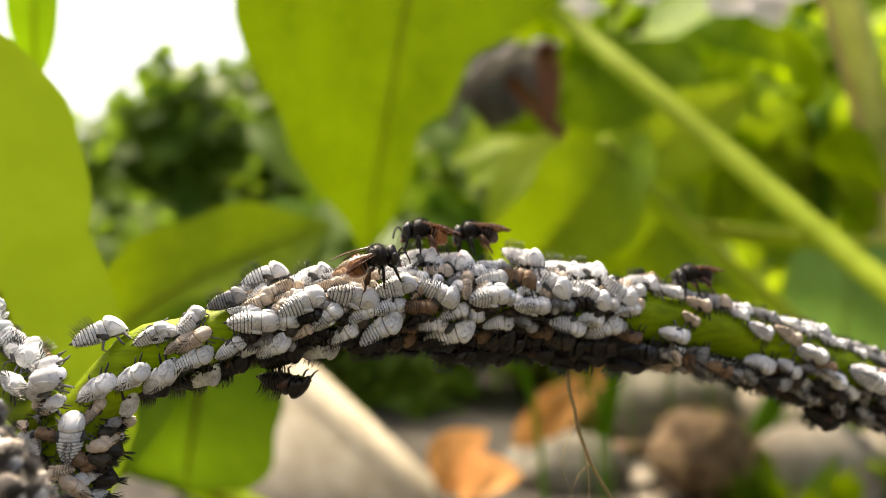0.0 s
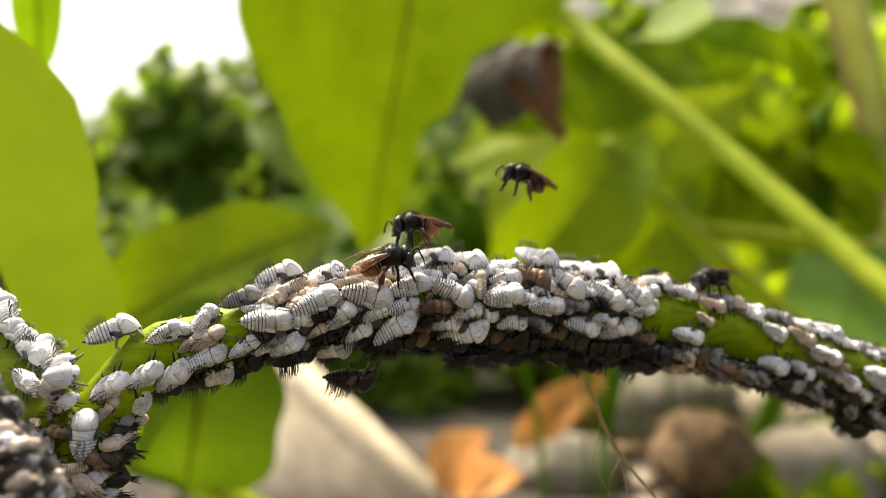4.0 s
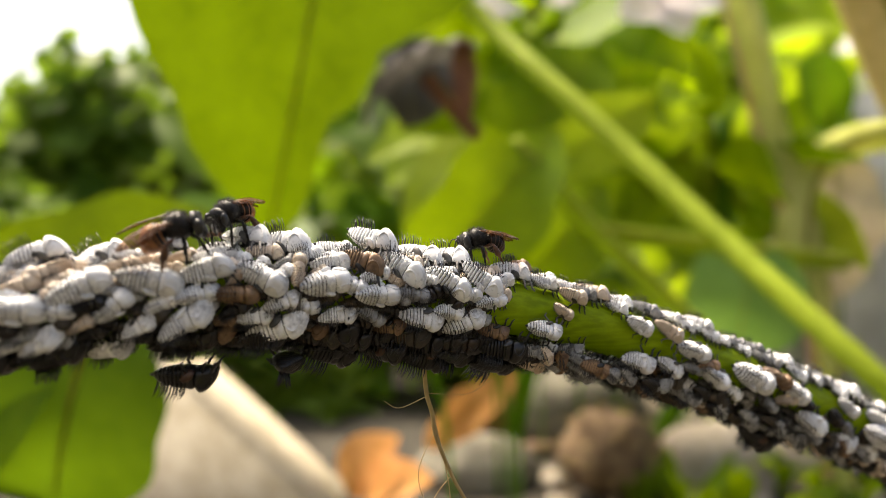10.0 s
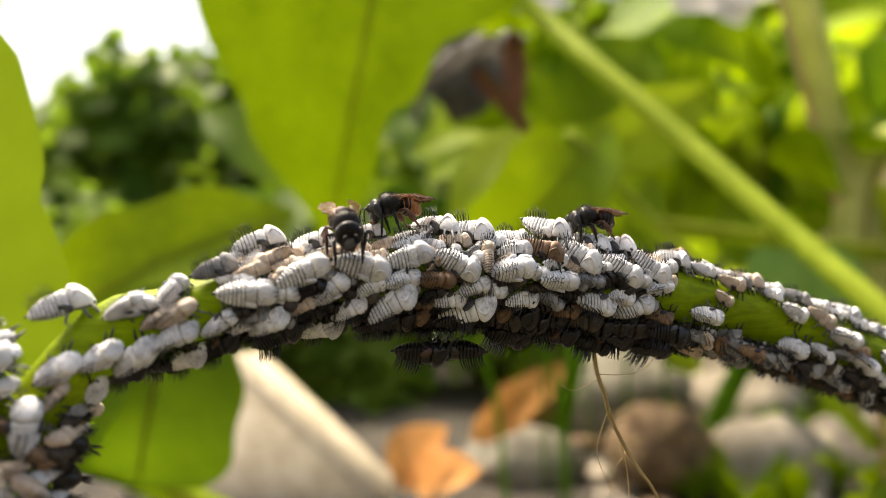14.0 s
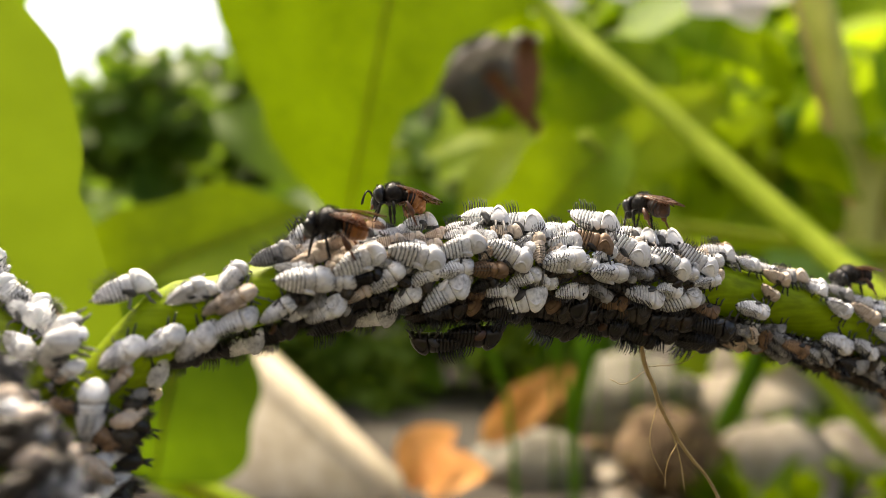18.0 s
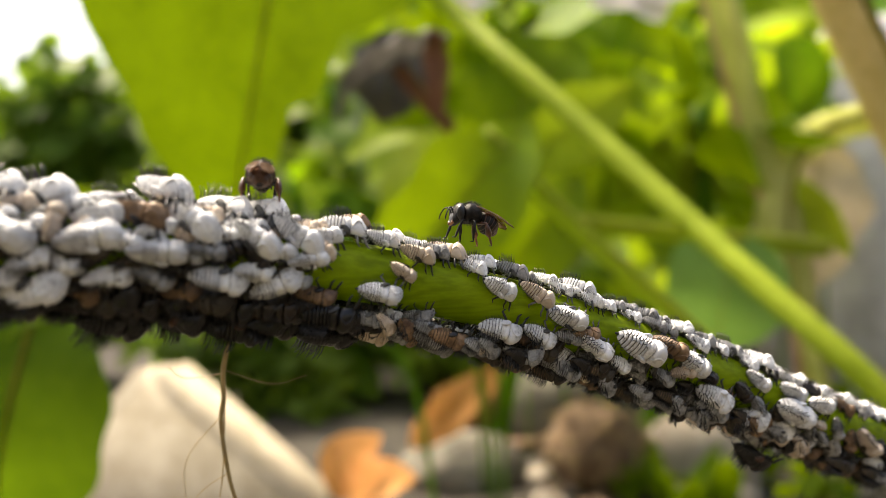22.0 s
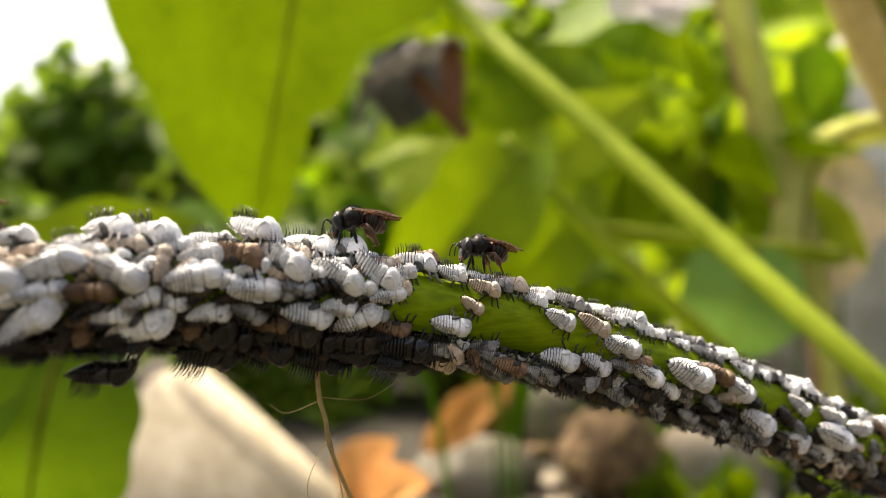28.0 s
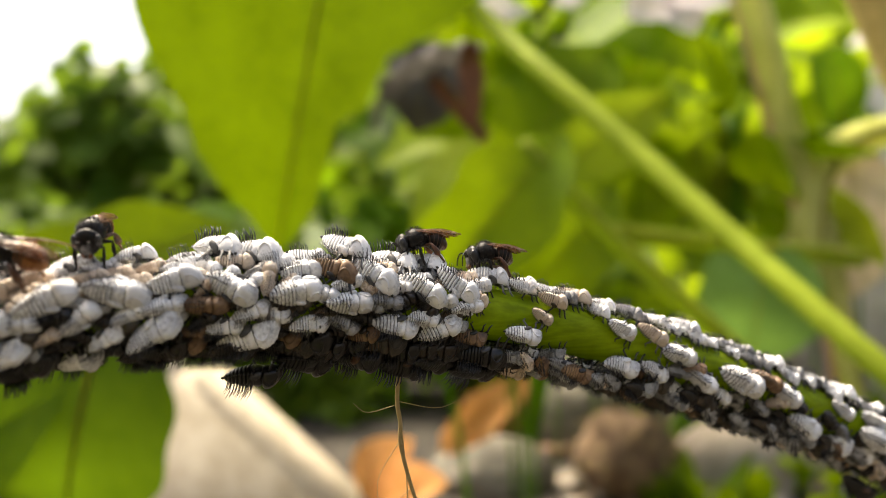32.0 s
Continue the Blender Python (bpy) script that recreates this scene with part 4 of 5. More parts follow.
HANGING = ((0, 0.04, 0.04), (0.12, 0.5, 0.5), (0.25, 0.85, 0.85), (0.4, 1.05, 1.0), (0.489, 1.01, 0.777), (0.523, 0.951, 0.665), (0.545, 0.913, 0.591), (0.557, 0.908, 0.55), (0.58, 0.897, 0.43), (0.602, 0.887, 0.4), (0.659, 0.82, 0.358), (0.705, 0.734, 0.33), (0.716, 0.713, 0.268), (0.727, 0.686, 0.206), (0.773, 0.574, 0.194), (0.83, 0.5, 0.187), (0.886, 0.342, 0.174), (0.943, 0.14, 0.126), (1, 0.01, 0.01))
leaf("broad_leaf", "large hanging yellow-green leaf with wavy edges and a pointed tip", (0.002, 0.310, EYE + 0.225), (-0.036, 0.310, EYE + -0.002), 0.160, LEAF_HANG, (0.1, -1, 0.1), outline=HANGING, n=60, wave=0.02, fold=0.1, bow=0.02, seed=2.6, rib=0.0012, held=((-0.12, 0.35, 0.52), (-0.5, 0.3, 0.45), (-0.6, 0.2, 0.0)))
UPRIGHT = ((0, 0.04, 0.05), (0.138, 0.747, 0.4416), (0.238, 0.924, 0.7616), (0.332, 0.922, 0.9), (0.423, 0.96, 0.9), (0.461, 0.945, 0.9), (0.5, 1.065, 0.9), (0.534, 1.122, 0.9), (0.598, 1.134, 0.9), (0.668, 1.136, 0.9), (0.755, 0.958, 0.784), (0.855, 0.641, 0.464), (0.935, 0.283, 0.208), (1, 0.01, 0.05))
leaf("broad_leaf", "pale green broad leaf close behind the fork of the stem", (-0.045, 0.086, EYE + -0.037), (-0.072, 0.084, EYE + 0.039), 0.0275, LEAF_LEFT, (0.25, -1, 0.1), outline=UPRIGHT, n=48, wave=0.02, fold=0.12, bow=0.0, rib=0.0008, seed=0.6)
leaf("small_leaf", "narrow green leaf against the sky", (-0.102, 0.170, EYE + 0.043), (-0.101, 0.170, EYE + 0.084), 0.012, LEAF_DEEP, (0.3, -1, 0), rib=0.0004, held=((-0.13, 0.15, EYE), (-0.15, 0.12, 0.0)))
leaf("broad_leaf", "dull green leaf behind the arch of the stem", (-0.127, 0.230, EYE + -0.038), (-0.041, 0.250, EYE + 0.009), 0.047, LEAF_BRIGHT, (0, -1, 0.5), belly=0.5, wave=0.08, seed=1.0, held=((-0.16, 0.2, 0.1), (-0.18, 0.18, 0.0)))
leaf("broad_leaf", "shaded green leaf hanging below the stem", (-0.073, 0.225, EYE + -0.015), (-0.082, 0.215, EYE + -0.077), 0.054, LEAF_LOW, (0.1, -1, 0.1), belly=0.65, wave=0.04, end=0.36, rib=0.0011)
leaf("broad_leaf", "yellow-green leaf low beside the stalk", (-0.111, 0.200, EYE + -0.077), (-0.087, 0.230, EYE + -0.023), 0.031, LEAF_BRIGHT, (0, -1, 0.2), belly=0.5)
leaf("broad_leaf", "broad green leaf standing behind the stem", (0.026, 0.370, EYE - 0.04), (0.118, 0.395, EYE + 0.07), 0.062, LEAF_BRIGHT, (-0.4, -1, -0.1), belly=0.55, wave=0.09, seed=3.0, held=((0.05, 0.38, 0.12), (0.07, 0.44, 0.0)))
leaf("broad_leaf", "dark green leaf behind the slanting stalk", (0.085, 0.430, EYE - 0.05), (0.165, 0.445, EYE + 0.045), 0.06, LEAF_BRIGHT, (-0.2, -1, 0.0), belly=0.5, wave=0.08, seed=1.2, held=((0.1, 0.44, 0.1), (0.11, 0.46, 0.0)))
leaf("broad_leaf", "yellow-green leaf lit from behind among the stalks", (0.115, 0.470, EYE + 0.04), (0.215, 0.480, EYE + 0.115), 0.05, LEAF_FAR, (0.2, -1, 0.4), belly=0.5, wave=0.1, seed=4.1, held=((0.12, 0.5, 0.12), (0.13, 0.52, 0.0)))
leaf("broad_leaf", "large yellow-green leaf high behind the stalk", (0.10, 0.52, EYE + 0.05), (0.2, 0.55, EYE + 0.17), 0.085, LEAF_BRIGHT, (-0.1, -1, 0.2), belly=0.5, wave=0.08, seed=2.2, held=((0.11, 0.54, 0.15), (0.12, 0.56, 0.0)))
leaf("broad_leaf", "large yellow-green leaf among the stalks", (0.19, 0.57, EYE + 0.01), (0.33, 0.59, EYE + 0.12), 0.085, LEAF_FAR, (0.1, -1, 0.1), belly=0.55, wave=0.1, seed=5.0, held=((0.2, 0.6, 0.12), (0.21, 0.62, 0.0)))
leaf("broad_leaf", "yellow-green leaf low beside the stalks", (0.30, 0.60, EYE - 0.11), (0.37, 0.62, EYE + 0.02), 0.075, LEAF_BRIGHT, (-0.1, -1, 0.1), belly=0.5, wave=0.08, seed=0.7, held=((0.31, 0.62, 0.05), (0.32, 0.63, 0.0)))
leaf("round_leaf", "blurred blue-green leaf behind the stalks", (0.244, 0.420, EYE + -0.070), (0.257, 0.430, EYE + 0.008), 0.077, LEAF_BLUE, (-0.2, -1, 0), belly=0.5, end=0.5)
leaf("round_leaf", "rounded dark leaf beside the tan stalk", (0.345, 0.470, EYE + 0.09), (0.33, 0.470, EYE + 0.15), 0.04, LEAF_DEEP, (-0.2, -1, 0.2), belly=0.5, end=0.5)


def stalk(name, label, points, radii, skin, category="stalk", ribs=0, rib_skin=None):
    ob = tagged(new(name), label, category)
    bm = bmesh.new()
    line = smooth_line(points, 8)
    n = len(line) - 1
    tube(bm, line, [radii[0] + (radii[1] - radii[0]) * i / n for i in range(n + 1)], 18, 0.04)
    part("shaft", bm, skin, ob)
    bm = bmesh.new()
    tube(bm, [p + Vector((0.3 * radii[1], -0.86 * radii[1], 0.25 * radii[1])) for p in line], [0.22 * (radii[0] + (radii[1] - radii[0]) * i / n) for i in range(n + 1)], 8)
    part("ridge", bm, MIDRIB, ob, "paler ridge along the stalk")
    if ribs:
        bm = bmesh.new()
        tube(bm, [p + Vector((-0.95 * radii[0], 0.1 * radii[0], 0)) for p in line], radii[0] * 0.2, 12, 0.05)
        part("edge_strip", bm, rib_skin, ob, "reddish brown margin")
    return ob


stalk("leaf_stalk", "thick slanting yellow-green leaf stalk behind the arched stem", ((0.049, 0.399, EYE + 0.155), (0.075, 0.379, EYE + 0.123), (0.097, 0.339, EYE + 0.085), (0.123, 0.299, EYE + 0.044), (0.142, 0.259, EYE + 0.008), (0.154, 0.224, EYE - 0.019), (0.168, 0.199, EYE - 0.043), (0.186, 0.18, EYE - 0.07)), (0.0058, 0.0038), PETIOLE)
stalk("leaf_stalk", "thin yellow-green stalk behind the stem", ((0.090, 0.390, EYE + 0.062), (0.125, 0.380, EYE + 0.022), (0.156, 0.370, EYE + -0.010), (0.203, 0.360, EYE + -0.054), (0.250, 0.350, EYE + -0.105)), (0.0056, 0.005), PETIOLE)
stalk("leaf_stalk", "level green leaf stalk behind the shrubs", ((0.142, 0.430, EYE + 0.015), (0.221, 0.430, EYE + 0.006), (0.328, 0.430, EYE + -0.005)), (0.006, 0.006), PETIOLE)
stalk("upright_stalk", "upright green stalk with a reddish margin", ((0.285, 0.499, EYE + 0.217), (0.299, 0.499, EYE + 0.166), (0.316, 0.499, EYE + 0.106), (0.333, 0.499, EYE + 0.05), (0.354, 0.499, EYE - 0.007), (0.39, 0.5, -0.01)), (0.0135, 0.009), PALE_STALK, ribs=1, rib_skin=STALK_PINK)
stalk("upright_stalk", "tan and yellow stalk at the side of the bed", ((0.192, 0.260, EYE + 0.128), (0.211, 0.260, EYE + 0.087), (0.237, 0.260, EYE + 0.037), (0.285, 0.260, EYE + -0.056), (0.4, 0.27, -0.01)), (0.0085, 0.009), STALK_TAN)
stalk("leaf_stalk", "pale yellow-green stalk low by the leaves", ((-0.148, 0.210, EYE + -0.044), (-0.112, 0.215, EYE + -0.061), (-0.083, 0.220, EYE + -0.075), (-0.050, 0.225, EYE + -0.092)), (0.0045, 0.004), PETIOLE)
stalk("arching_stalk", "pale arching stalk at the edge of the bed", ((0.336, 0.500, EYE + -0.050), (0.340, 0.500, EYE + 0.042), (0.363, 0.500, EYE + 0.077), (0.398, 0.500, EYE + 0.093), (0.457, 0.500, EYE + 0.100)), (0.013, 0.012), PALE_STALK)
stalk("dead_twig", "brown twig among the leaves", ((0.047, 0.470, EYE + 0.118), (0.064, 0.465, EYE + 0.097), (0.081, 0.460, EYE + 0.077)), (0.006, 0.005), STALK_RED, "twig")

# a withered leaf arched over a dark hollow, with a reddish flap
dead = tagged(new("withered_leaf"), "arched dark withered leaf with a reddish flap", "leaf")
bm = bmesh.new()
arch = smooth_line(((0.004, 0.479, EYE + 0.085), (0.013, 0.474, EYE + 0.118), (0.037, 0.469, EYE + 0.136), (0.064, 0.464, EYE + 0.143), (0.080, 0.459, EYE + 0.138)), 5)
rows = []
for i, q in enumerate(arch):
    w = 0.03 * math.sin(math.pi * (0.12 + 0.8 * i / (len(arch) - 1)))
    rows.append([q + Vector((0.1 * k * w, k * w, -0.35 * abs(k) * w + 0.002 * math.sin(i * 1.7 + k))) for k in (-1, -0.5, 0, 0.5, 1)])
loft(bm, rows, closed=False)
bmesh.ops.solidify(bm, geom=bm.faces[:], thickness=0.0012)
part("blade", bm, DEAD_GREY, dead)
bm = bmesh.new()
blade(bm, (0.070, 0.457, EYE + 0.143), (0.073, 0.454, EYE + 0.082), 0.017, (-0.3, -1, 0), bow=0.06, fold=0.3, wave=0.08)
part("flap", bm, STALK_RED, dead, "reddish brown hanging flap")
# dark sheet behind the arch stands in for the shade of the hollow
leaf("withered_leaf", "dark leaf-shaped sheet for the shade in the hollow under the withered leaf", (0.052, 0.520, EYE + 0.160), (0.036, 0.520, EYE + 0.09), 0.058, HOLLOW_SHADE, (0, -1, 0), wave=0.12)

for u, z in (((0.203, 0.449, EYE + 0.166), 0.035), ((0.151, 0.509, EYE + 0.19), 0.013), ((0.098, 0.509, EYE + 0.178), 0.02)):
    flower = tagged(new("pale_blossom"), "pale pinkish white blossom out of focus", "flower", "pale blossoms")
    for k in range(5):
        a = 2 * math.pi * k / 5
        bm = bmesh.new()
        c = Vector(u)
        blade(bm, c, c + Vector((math.cos(a) * z * 1.15, -0.4 * z, math.sin(a) * z * 0.7)), z * 1.0, (0, -1, 0.6), bow=0.12, n=8)
        part("petal", bm, PETAL, flower)
    bm = bmesh.new()
    c = Vector(u)
    tube(bm, smooth_line((c, c + Vector((0.01, 0.06, -0.05)), c + Vector((0.02, 0.12, -0.2)), (c.x + 0.03, c.y + 0.14, -0.01)), 5), 0.0013, 8)
    part("flower_stalk", bm, LEAF_DEEP, flower)

# the shrub whose leaves fill the right side
rng = random.Random(23)


def shrub(label, foot, height, count, spread, size, skins, seed, facing=(0, -1, 0.3), low=0.05):
    r = random.Random(seed)
    ob = tagged(new("garden_shrub"), label, "shrub")
    foot = Vector(foot)
    bm = bmesh.new()
    top = foot + Vector((r.uniform(-0.05, 0.05), r.uniform(-0.05, 0.05), height))
    tube(bm, smooth_line((foot, foot.lerp(top, 0.5) + Vector((0.03, 0, 0)), top), 5), 0.009, 10)
    part("main_stem", bm, LEAF_DEEP, ob)
    for k in range(count):
        h = r.uniform(low, 1.05)
        a = r.uniform(0, 2 * math.pi)
        root = foot.lerp(top, min(1, h * 0.9))
        out = Vector((math.cos(a) * spread, math.sin(a) * spread * 0.6, r.uniform(-0.05, 0.2)))
        start = root + out * 0.35
        way = Vector((math.cos(a) * 0.8, math.sin(a) * 0.4 - 0.2, r.uniform(-0.8, 0.5))).normalized()
        s = size * r.uniform(0.6, 1.25)
        bm = bmesh.new()
        mid = blade(bm, start, start + way * s, s * r.uniform(0.38, 0.55), Vector(facing) + Vector((r.uniform(-0.7, 0.7), 0, r.uniform(-0.3, 0.8))), bow=r.uniform(0.03, 0.15), n=10, wave=0.04, seed=r.uniform(0, 6))
        lf = part("leaf", bm, r.choice(skins), ob)
        bm = bmesh.new()
        tube(bm, (root, root.lerp(start, 0.6) + Vector((0, 0, 0.02)), start), 0.003, 6)
        part("leaf_stalk", bm, PETIOLE, lf)
    return ob


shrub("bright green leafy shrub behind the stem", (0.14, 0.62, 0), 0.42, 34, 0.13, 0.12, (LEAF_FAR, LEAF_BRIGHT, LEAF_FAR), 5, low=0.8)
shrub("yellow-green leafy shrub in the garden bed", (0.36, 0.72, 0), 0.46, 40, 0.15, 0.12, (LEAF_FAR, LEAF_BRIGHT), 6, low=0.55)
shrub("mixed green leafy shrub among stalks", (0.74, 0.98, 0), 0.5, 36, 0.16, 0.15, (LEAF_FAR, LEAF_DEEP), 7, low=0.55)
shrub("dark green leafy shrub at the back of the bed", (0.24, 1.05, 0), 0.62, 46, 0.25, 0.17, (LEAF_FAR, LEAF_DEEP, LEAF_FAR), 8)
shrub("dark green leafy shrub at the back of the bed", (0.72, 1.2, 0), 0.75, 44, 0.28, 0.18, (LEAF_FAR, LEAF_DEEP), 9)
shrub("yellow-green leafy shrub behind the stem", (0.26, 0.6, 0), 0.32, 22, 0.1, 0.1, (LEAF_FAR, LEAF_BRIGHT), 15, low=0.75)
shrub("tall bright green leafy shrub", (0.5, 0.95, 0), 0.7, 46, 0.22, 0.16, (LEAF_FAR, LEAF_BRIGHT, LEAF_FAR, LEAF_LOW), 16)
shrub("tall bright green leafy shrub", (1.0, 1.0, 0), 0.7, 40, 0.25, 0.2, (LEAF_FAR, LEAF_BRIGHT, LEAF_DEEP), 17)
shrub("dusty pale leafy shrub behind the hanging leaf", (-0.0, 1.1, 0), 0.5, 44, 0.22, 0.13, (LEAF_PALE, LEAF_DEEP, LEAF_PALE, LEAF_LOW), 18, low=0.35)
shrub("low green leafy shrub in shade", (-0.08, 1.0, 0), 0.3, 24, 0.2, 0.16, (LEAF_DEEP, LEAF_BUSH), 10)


# the wood beyond
def tree(label, foot, height, crown, seed, leaves=7500, size=0.16):
    """A tree or big bush: tapered trunk, limbs, and a crown of many small leaves with gaps."""
    r = random.Random(seed)
    ob = tagged(new("garden_tree"), label, "tree")
    foot = Vector(foot)
    bm = bmesh.new()
    tube(bm, [foot + Vector((0.03 * math.sin(3 * k / 5), 0, height * k / 5)) for k in range(6)], [(0.06 - 0.008 * k) * min(1, height * 2.5) for k in range(6)], 10, 0.1)
    part("trunk", bm, BARK, ob)
    centres = []
    for k in range(16):
        a, e = r.uniform(0, 2 * math.pi), r.uniform(-0.6, 1)
        c = foot + Vector((math.cos(a) * crown[0] * r.uniform(0.3, 0.9), math.sin(a) * crown[1] * r.uniform(0.3, 0.9), height + e * crown[2]))
        centres.append((c, r.uniform(0.25, 0.5) * min(crown)))
        bm = bmesh.new()
        tube(bm, (foot + Vector((0, 0, height * 0.6)), foot.lerp(c, 0.6) + Vector((0, 0, height * 0.2)), c), [0.02 * min(1, height * 2.5), 0.014 * min(1, height * 2.5), 0.006 * min(1, height * 2.5)], 6)
        part("limb", bm, BARK, ob)
    verts, faces = [], []
    for _ in range(leaves):
        c, rad = r.choice(centres)
        p = c + Vector((r.gauss(0, 1), r.gauss(0, 1), r.gauss(0, 0.8))) * rad * 0.6
        d = Vector((r.gauss(0, 1), r.gauss(0, 1), r.gauss(0, 0.7))).normalized()
        e = d.orthogonal().normalized() * size * 0.3
        s = size * r.uniform(0.6, 1.3)
        n = len(verts)
        verts += [p - d * s * 0.5, p + e, p + d * s * 0.5, p - e]
        faces.append((n, n + 1, n + 2, n + 3))
    me = bpy.data.meshes.new("crown")
    me.from_pydata(verts, [], faces)
    me.materials.append(LEAF_BUSH)
    crown_ob = new("crown", me)
    crown_ob.parent = ob
    return ob


tree("dark green bushy tree beyond the garden", (-1.0, 3.0, 0), 0.38, (0.7, 0.6, 0.4), 31)
tree("dark green bushy tree beyond the garden", (-0.2, 3.3, 0), 0.4, (0.7, 0.6, 0.5), 32)
tree("dark green bushy tree beyond the garden", (-0.5, 3.7, 0), 0.55, (0.5, 0.5, 0.6), 42)
tree("olive green tree against the sky", (-0.9, 3.9, 0), 0.72, (0.5, 0.45, 0.45), 43, 7000, 0.12)
tree("tall dark tree behind the shrubs", (0.9, 3.4, 0), 0.9, (0.95, 0.6, 0.95), 33, 8000, 0.2)
tree("tall dark tree behind the shrubs", (2.4, 3.6, 0), 1.0, (1.1, 0.7, 1.1), 34, 8000, 0.2)
tree("tall dark tree behind the shrubs", (4.0, 3.8, 0), 1.0, (1.1, 0.7, 1.1), 35, 6000, 0.2)
tree("dark bushy tree farther away", (-3.05, 4.3, 0), 0.5, (1.0, 0.8, 0.5), 36)
tree("low dark bush in the shade", (-0.5, 2.0, 0), 0.1, (0.6, 0.4, 0.22), 37, 4000, 0.06)
tree("low dark undergrowth behind the stones", (0.0, 0.95, 0), 0.05, (0.3, 0.12, 0.08), 39, 3000, 0.035)
tree("low dark undergrowth behind the stones", (0.5, 1.0, 0), 0.05, (0.3, 0.12, 0.1), 40, 3000, 0.035)
tree("low dark undergrowth behind the stones", (-0.5, 1.1, 0), 0.05, (0.35, 0.12, 0.1), 41, 3000, 0.035)
tree("low dark bush in the shade", (0.5, 2.1, 0), 0.12, (0.7, 0.4, 0.3), 38, 4000, 0.06)


# things on the ground
def pebble(name, label, centre, radii, skin, seed, rough=0.16, category="stone"):
    ob = tagged(new(name), label, category)
    bm = bmesh.new()
    bmesh.ops.create_icosphere(bm, subdivisions=3, radius=1)
    for v in bm.verts:
        k = 1 + rough * noise.noise(v.co * 1.6 + Vector((seed, 0, 0))) + 0.4 * rough * noise.noise(v.co * 5 + Vector((0, seed, 0)))
        v.co = Vector((v.co.x * radii[0], v.co.y * radii[1], v.co.z * radii[2])) * k + Vector(centre)
    part("body", bm, skin, ob)
    return ob


block = tagged(new("sandstone_block"), "cream sandstone block tilted in the garden bed", "stone")
bm = bmesh.new()
bmesh.ops.create_cube(bm, size=1)
bmesh.ops.scale(bm, vec=(0.28, 0.09, 0.14), verts=bm.verts)
bmesh.ops.bevel(bm, geom=bm.edges[:], offset=0.012, segments=3, affect="EDGES")
bmesh.ops.transform(bm, matrix=Matrix.Translation((-0.082, 0.580, -0.028)) @ Matrix.Rotation(radians(41), 4, "Y") @ Matrix.Rotation(radians(-8), 4, "Z"), verts=bm.verts)
part("body", bm, SANDSTONE, block)
husk = pebble("brown_husk", "round brown fibrous husk lying on the soil", (0.211, 0.550, 0.040), (0.039, 0.035, 0.037), HUSK, 2.0, 0.3, "husk")
bm = bmesh.new()
for k in range(70):
    d = Vector((rng.gauss(0, 1), rng.gauss(-0.4, 0.8), rng.gauss(0.3, 0.8))).normalized()
    e = d.orthogonal().normalized() * rng.uniform(-0.02, 0.02)
    q = Vector((0.211 + d.x * 0.039, 0.55 + d.y * 0.035, 0.04 + d.z * 0.037))
    tube(bm, (q - d * 0.004, q + e * 0.5 + d * 0.003, q + e + d * 0.006), [0.0009, 0.0008, 0.0004], 4)
tagged(part("fibre_tuft", bm, FIBRE, husk, "loose dry fibres"), kind="stuff")
pebble("garden_stone", "dark grey garden stone behind the husk", (0.234, 0.725, 0.03), (0.088, 0.058, 0.058), DARK_STONE, 4.0)
pebble("garden_stone", "dark grey garden stone in the bed", (0.111, 0.608, 0.008), (0.058, 0.047, 0.033), DARK_STONE, 5.0)
pebble("garden_stone", "grey garden stone in the bed", (0.363, 0.725, 0.023), (0.082, 0.058, 0.047), GREY_STONE, 6.0)
pebble("garden_stone", "pale grey garden stone at the edge of the bed", (0.491, 0.819, 0.058), (0.105, 0.070, 0.105), GREY_STONE, 7.0)
leaf("fallen_leaf", "orange dead leaf curled on the soil", (-0.004, 0.552, 0.01), (0.036, 0.545, 0.058), 0.045, DEAD_ORANGE, (-0.3, -0.8, 0.6), bow=0.25, n=10)
leaf("fallen_leaf", "orange brown dead leaf standing on edge", (0.062, 0.599, 0.03), (0.149, 0.609, 0.098), 0.036, DEAD_ORANGE, (-0.3, -1, 0.3), bow=0.12, n=10, wave=0.1)
leaf("fallen_leaf", "orange dead leaf lying on the soil", (0.012, 0.54, 0.009), (0.062, 0.53, 0.028), 0.045, DEAD_ORANGE, (0, -0.5, 1), bow=0.15, n=10)
leaf("fallen_leaf", "reddish brown dead leaf by the stones", (0.117, 0.643, 0.023), (0.140, 0.632, 0.094), 0.047, STALK_RED, (0, -1, 0.3), bow=0.1, n=10)
leaf("dry_leaf", "dry tan leaf hanging beside the stalks", (0.388, 0.520, EYE + 0.087), (0.375, 0.520, EYE + -0.043), 0.074, DRY_TAN, (-0.3, -1, 0.2), wave=0.1, held=((0.42, 0.55, 0.3), (0.45, 0.6, 0.0)))
leaf("dry_leaf", "dry tan leaf hanging beside the stalks", (0.408, 0.600, EYE + 0.041), (0.408, 0.600, EYE + -0.050), 0.065, DRY_TAN, (-0.1, -1, 0.2), wave=0.1, held=((0.42, 0.6, 0.25), (0.43, 0.64, 0.0)))
pebble("garden_stone", "tall pale boulder at the back of the bed", (0.69, 0.83, 0.2), (0.11, 0.09, 0.32), PALE_STONE, 9.0)
pebble("garden_stone", "pale grey stone by the husk", (0.31, 0.56, 0.02), (0.05, 0.04, 0.045), GREY_STONE, 10.0)
pebble("garden_stone", "pale grey stone by the weeds", (0.42, 0.6, 0.015), (0.06, 0.045, 0.04), GREY_STONE, 11.0)
gravel = tagged(new("gravel"), "grey and brown gravel and litter on the soil", "gravel", kind="stuff")
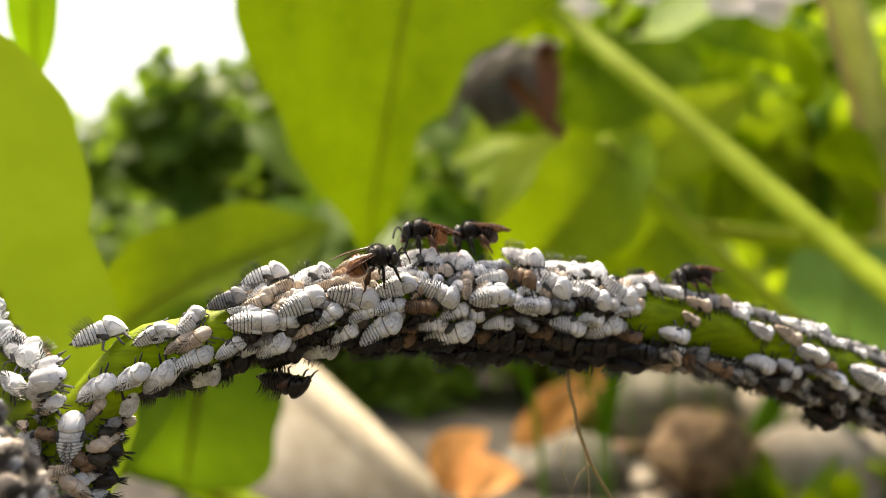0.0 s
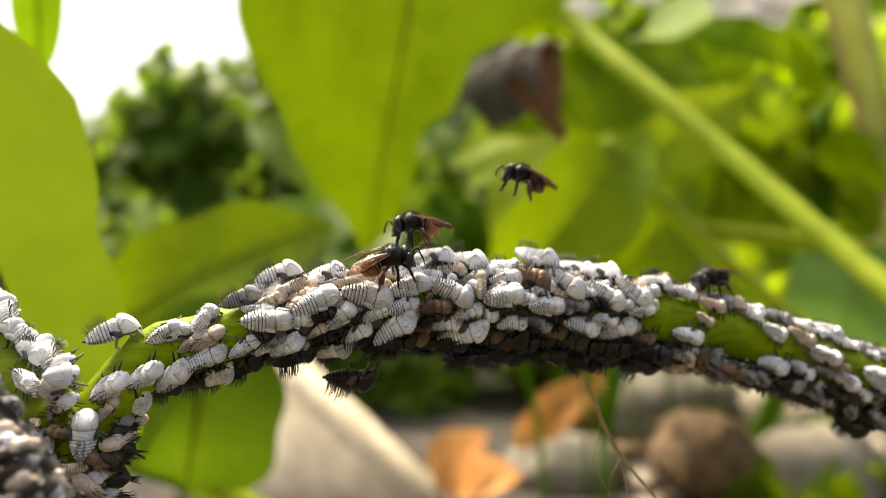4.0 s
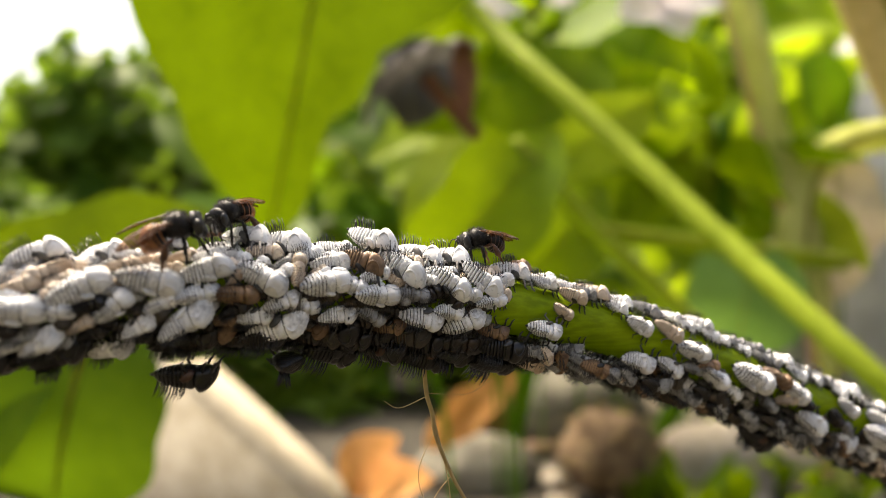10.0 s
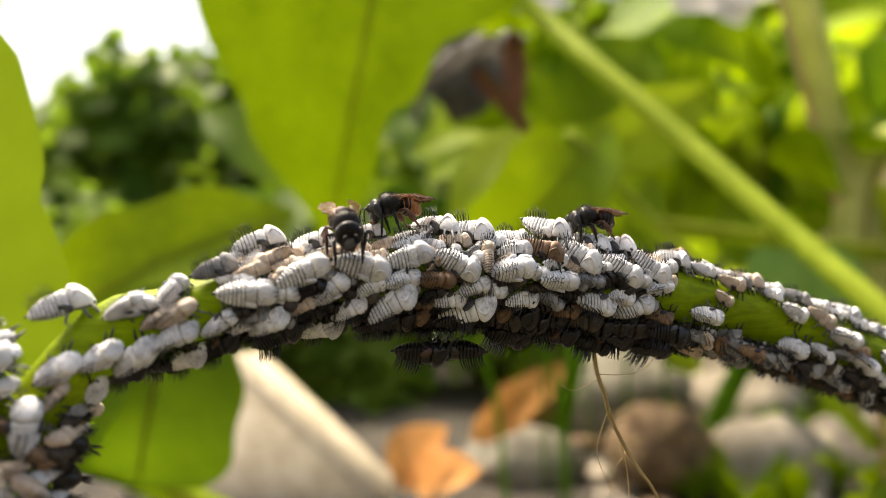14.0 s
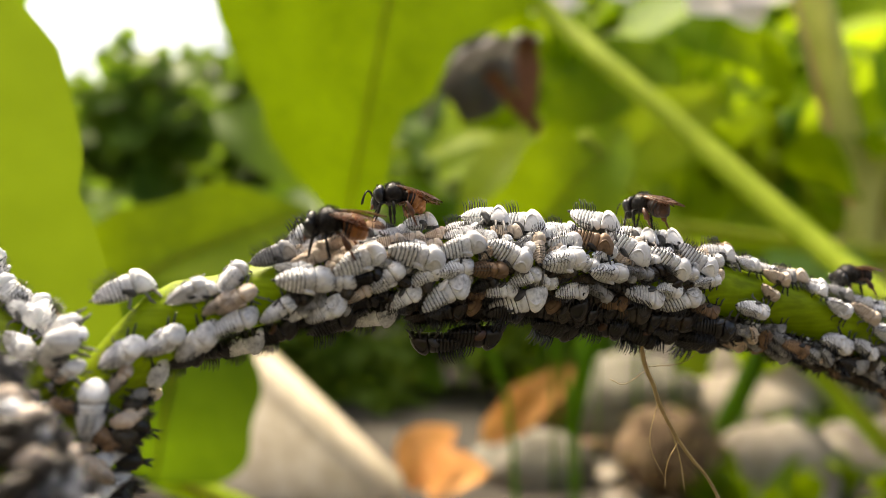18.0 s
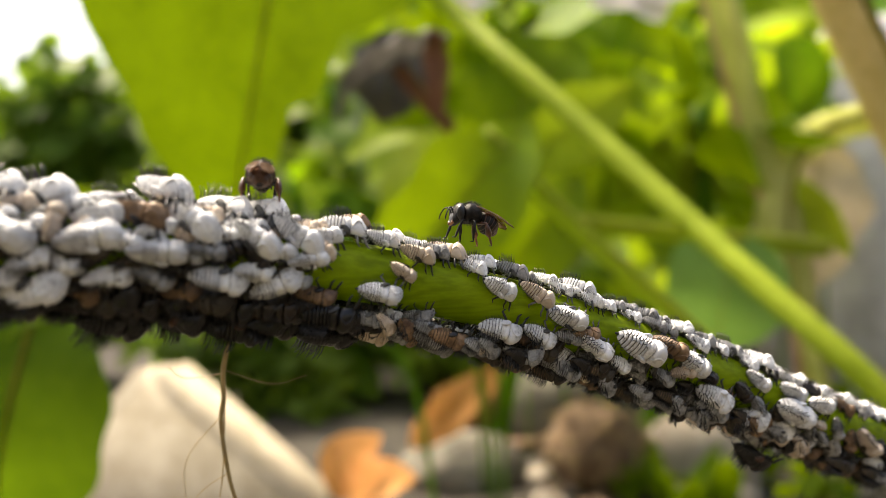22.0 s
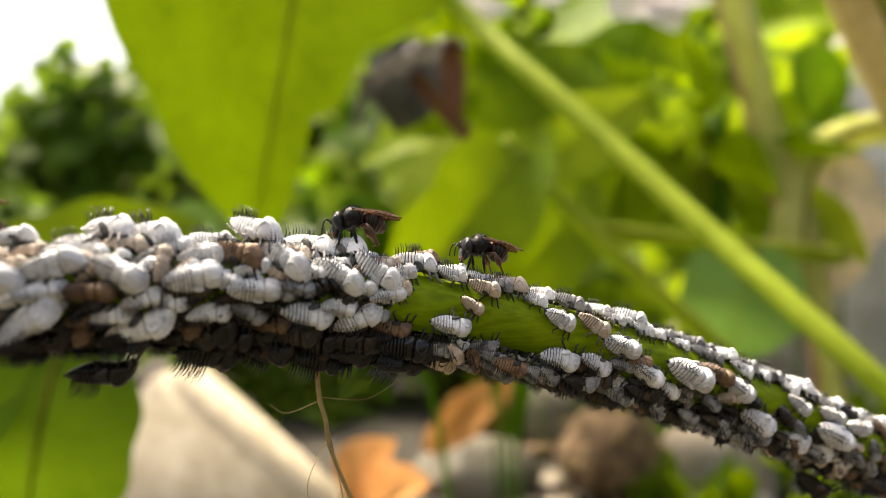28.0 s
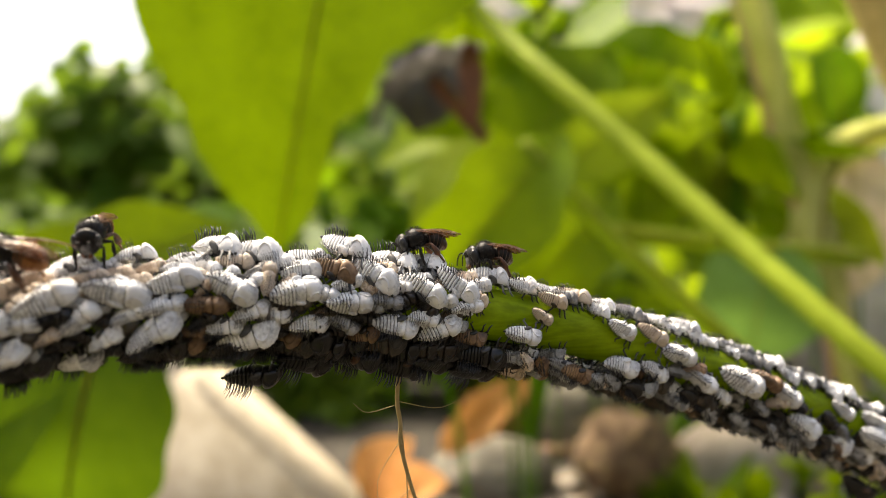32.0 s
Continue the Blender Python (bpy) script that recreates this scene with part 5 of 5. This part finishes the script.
for skin, count in ((GREY_STONE, 260), (HUSK, 160), (DRY_TAN, 120)):
    bm = bmesh.new()
    for _ in range(count):
        c = Vector((rng.uniform(0.12, 0.95), rng.uniform(0.5, 1.15), 0.006))
        s = rng.uniform(0.005, 0.017)
        made = bmesh.ops.create_icosphere(bm, subdivisions=1, radius=s)
        for v in made["verts"]:
            v.co = Vector((v.co.x * 1.3, v.co.y, v.co.z * 0.7)) * (1 + 0.4 * noise.noise(v.co * 90 + c * 50)) + c
    part("gravel_bed", bm, skin, gravel)
weeds = tagged(new("low_weeds"), "low bright green weeds on the soil", "weeds", kind="stuff")
bm = bmesh.new()
for _ in range(420):
    x, y = rng.uniform(0.22, 0.62), rng.uniform(0.47, 0.9)
    a = rng.uniform(0, 6.28)
    p = Vector((x, y, 0.006))
    q = p + Vector((math.cos(a) * 0.02, math.sin(a) * 0.02, rng.uniform(0.01, 0.05)))
    blade(bm, p, q, 0.018, (-math.cos(a), -math.sin(a), 1), n=5)
part("weed_leaves", bm, LEAF_BRIGHT, weeds)

fibre = tagged(new("dry_fibre"), "thin dry straw-coloured fibre hanging from the stem", "fibre")
KNOT = Vector((10.4, 56.9, -8.5))


def thread(points, width, name):
    bm = bmesh.new()
    line = smooth_line([(Vector(v) - KNOT) * MM for v in points], 6)
    tube(bm, line, [width * (1 - 0.35 * i / len(line)) for i in range(len(line))], 6, 0.2)
    part(name, bm, FIBRE, fibre)


thread(((10.4, 56.9, -8.5), (10.5, 56.9, -11.6), (10.9, 57.0, -13.4), (11.1, 57.0, -15.0), (12.2, 57.3, -18.0), (13.1, 57.5, -19.8), (14.3, 57.8, -22.0), (15.8, 58.2, -27.0)), 0.00017, "strand")
thread(((10.6, 57.0, -12.0), (11.4, 57.1, -15.5), (12.0, 57.3, -19.0), (12.0, 57.4, -22.0)), 0.00005, "strand")
for points in (((10.6, 56.9, -12), (8.5, 56.2, -12.6), (7.4, 56, -12.0)), ((11, 57, -14.6), (9.7, 56.6, -17.5), (10.4, 56.7, -20.5)), ((10.5, 56.9, -11.8), (13.5, 57.2, -12.1), (15.5, 57.6, -11.2)), ((12.2, 57.3, -18), (10.9, 57, -19.4), (10.3, 56.8, -21.2))):
    thread(points, 0.000028, "hair")


for kinds, _ in PATTERNS.values():
    for ob in kinds:
        retire(ob)
motions()
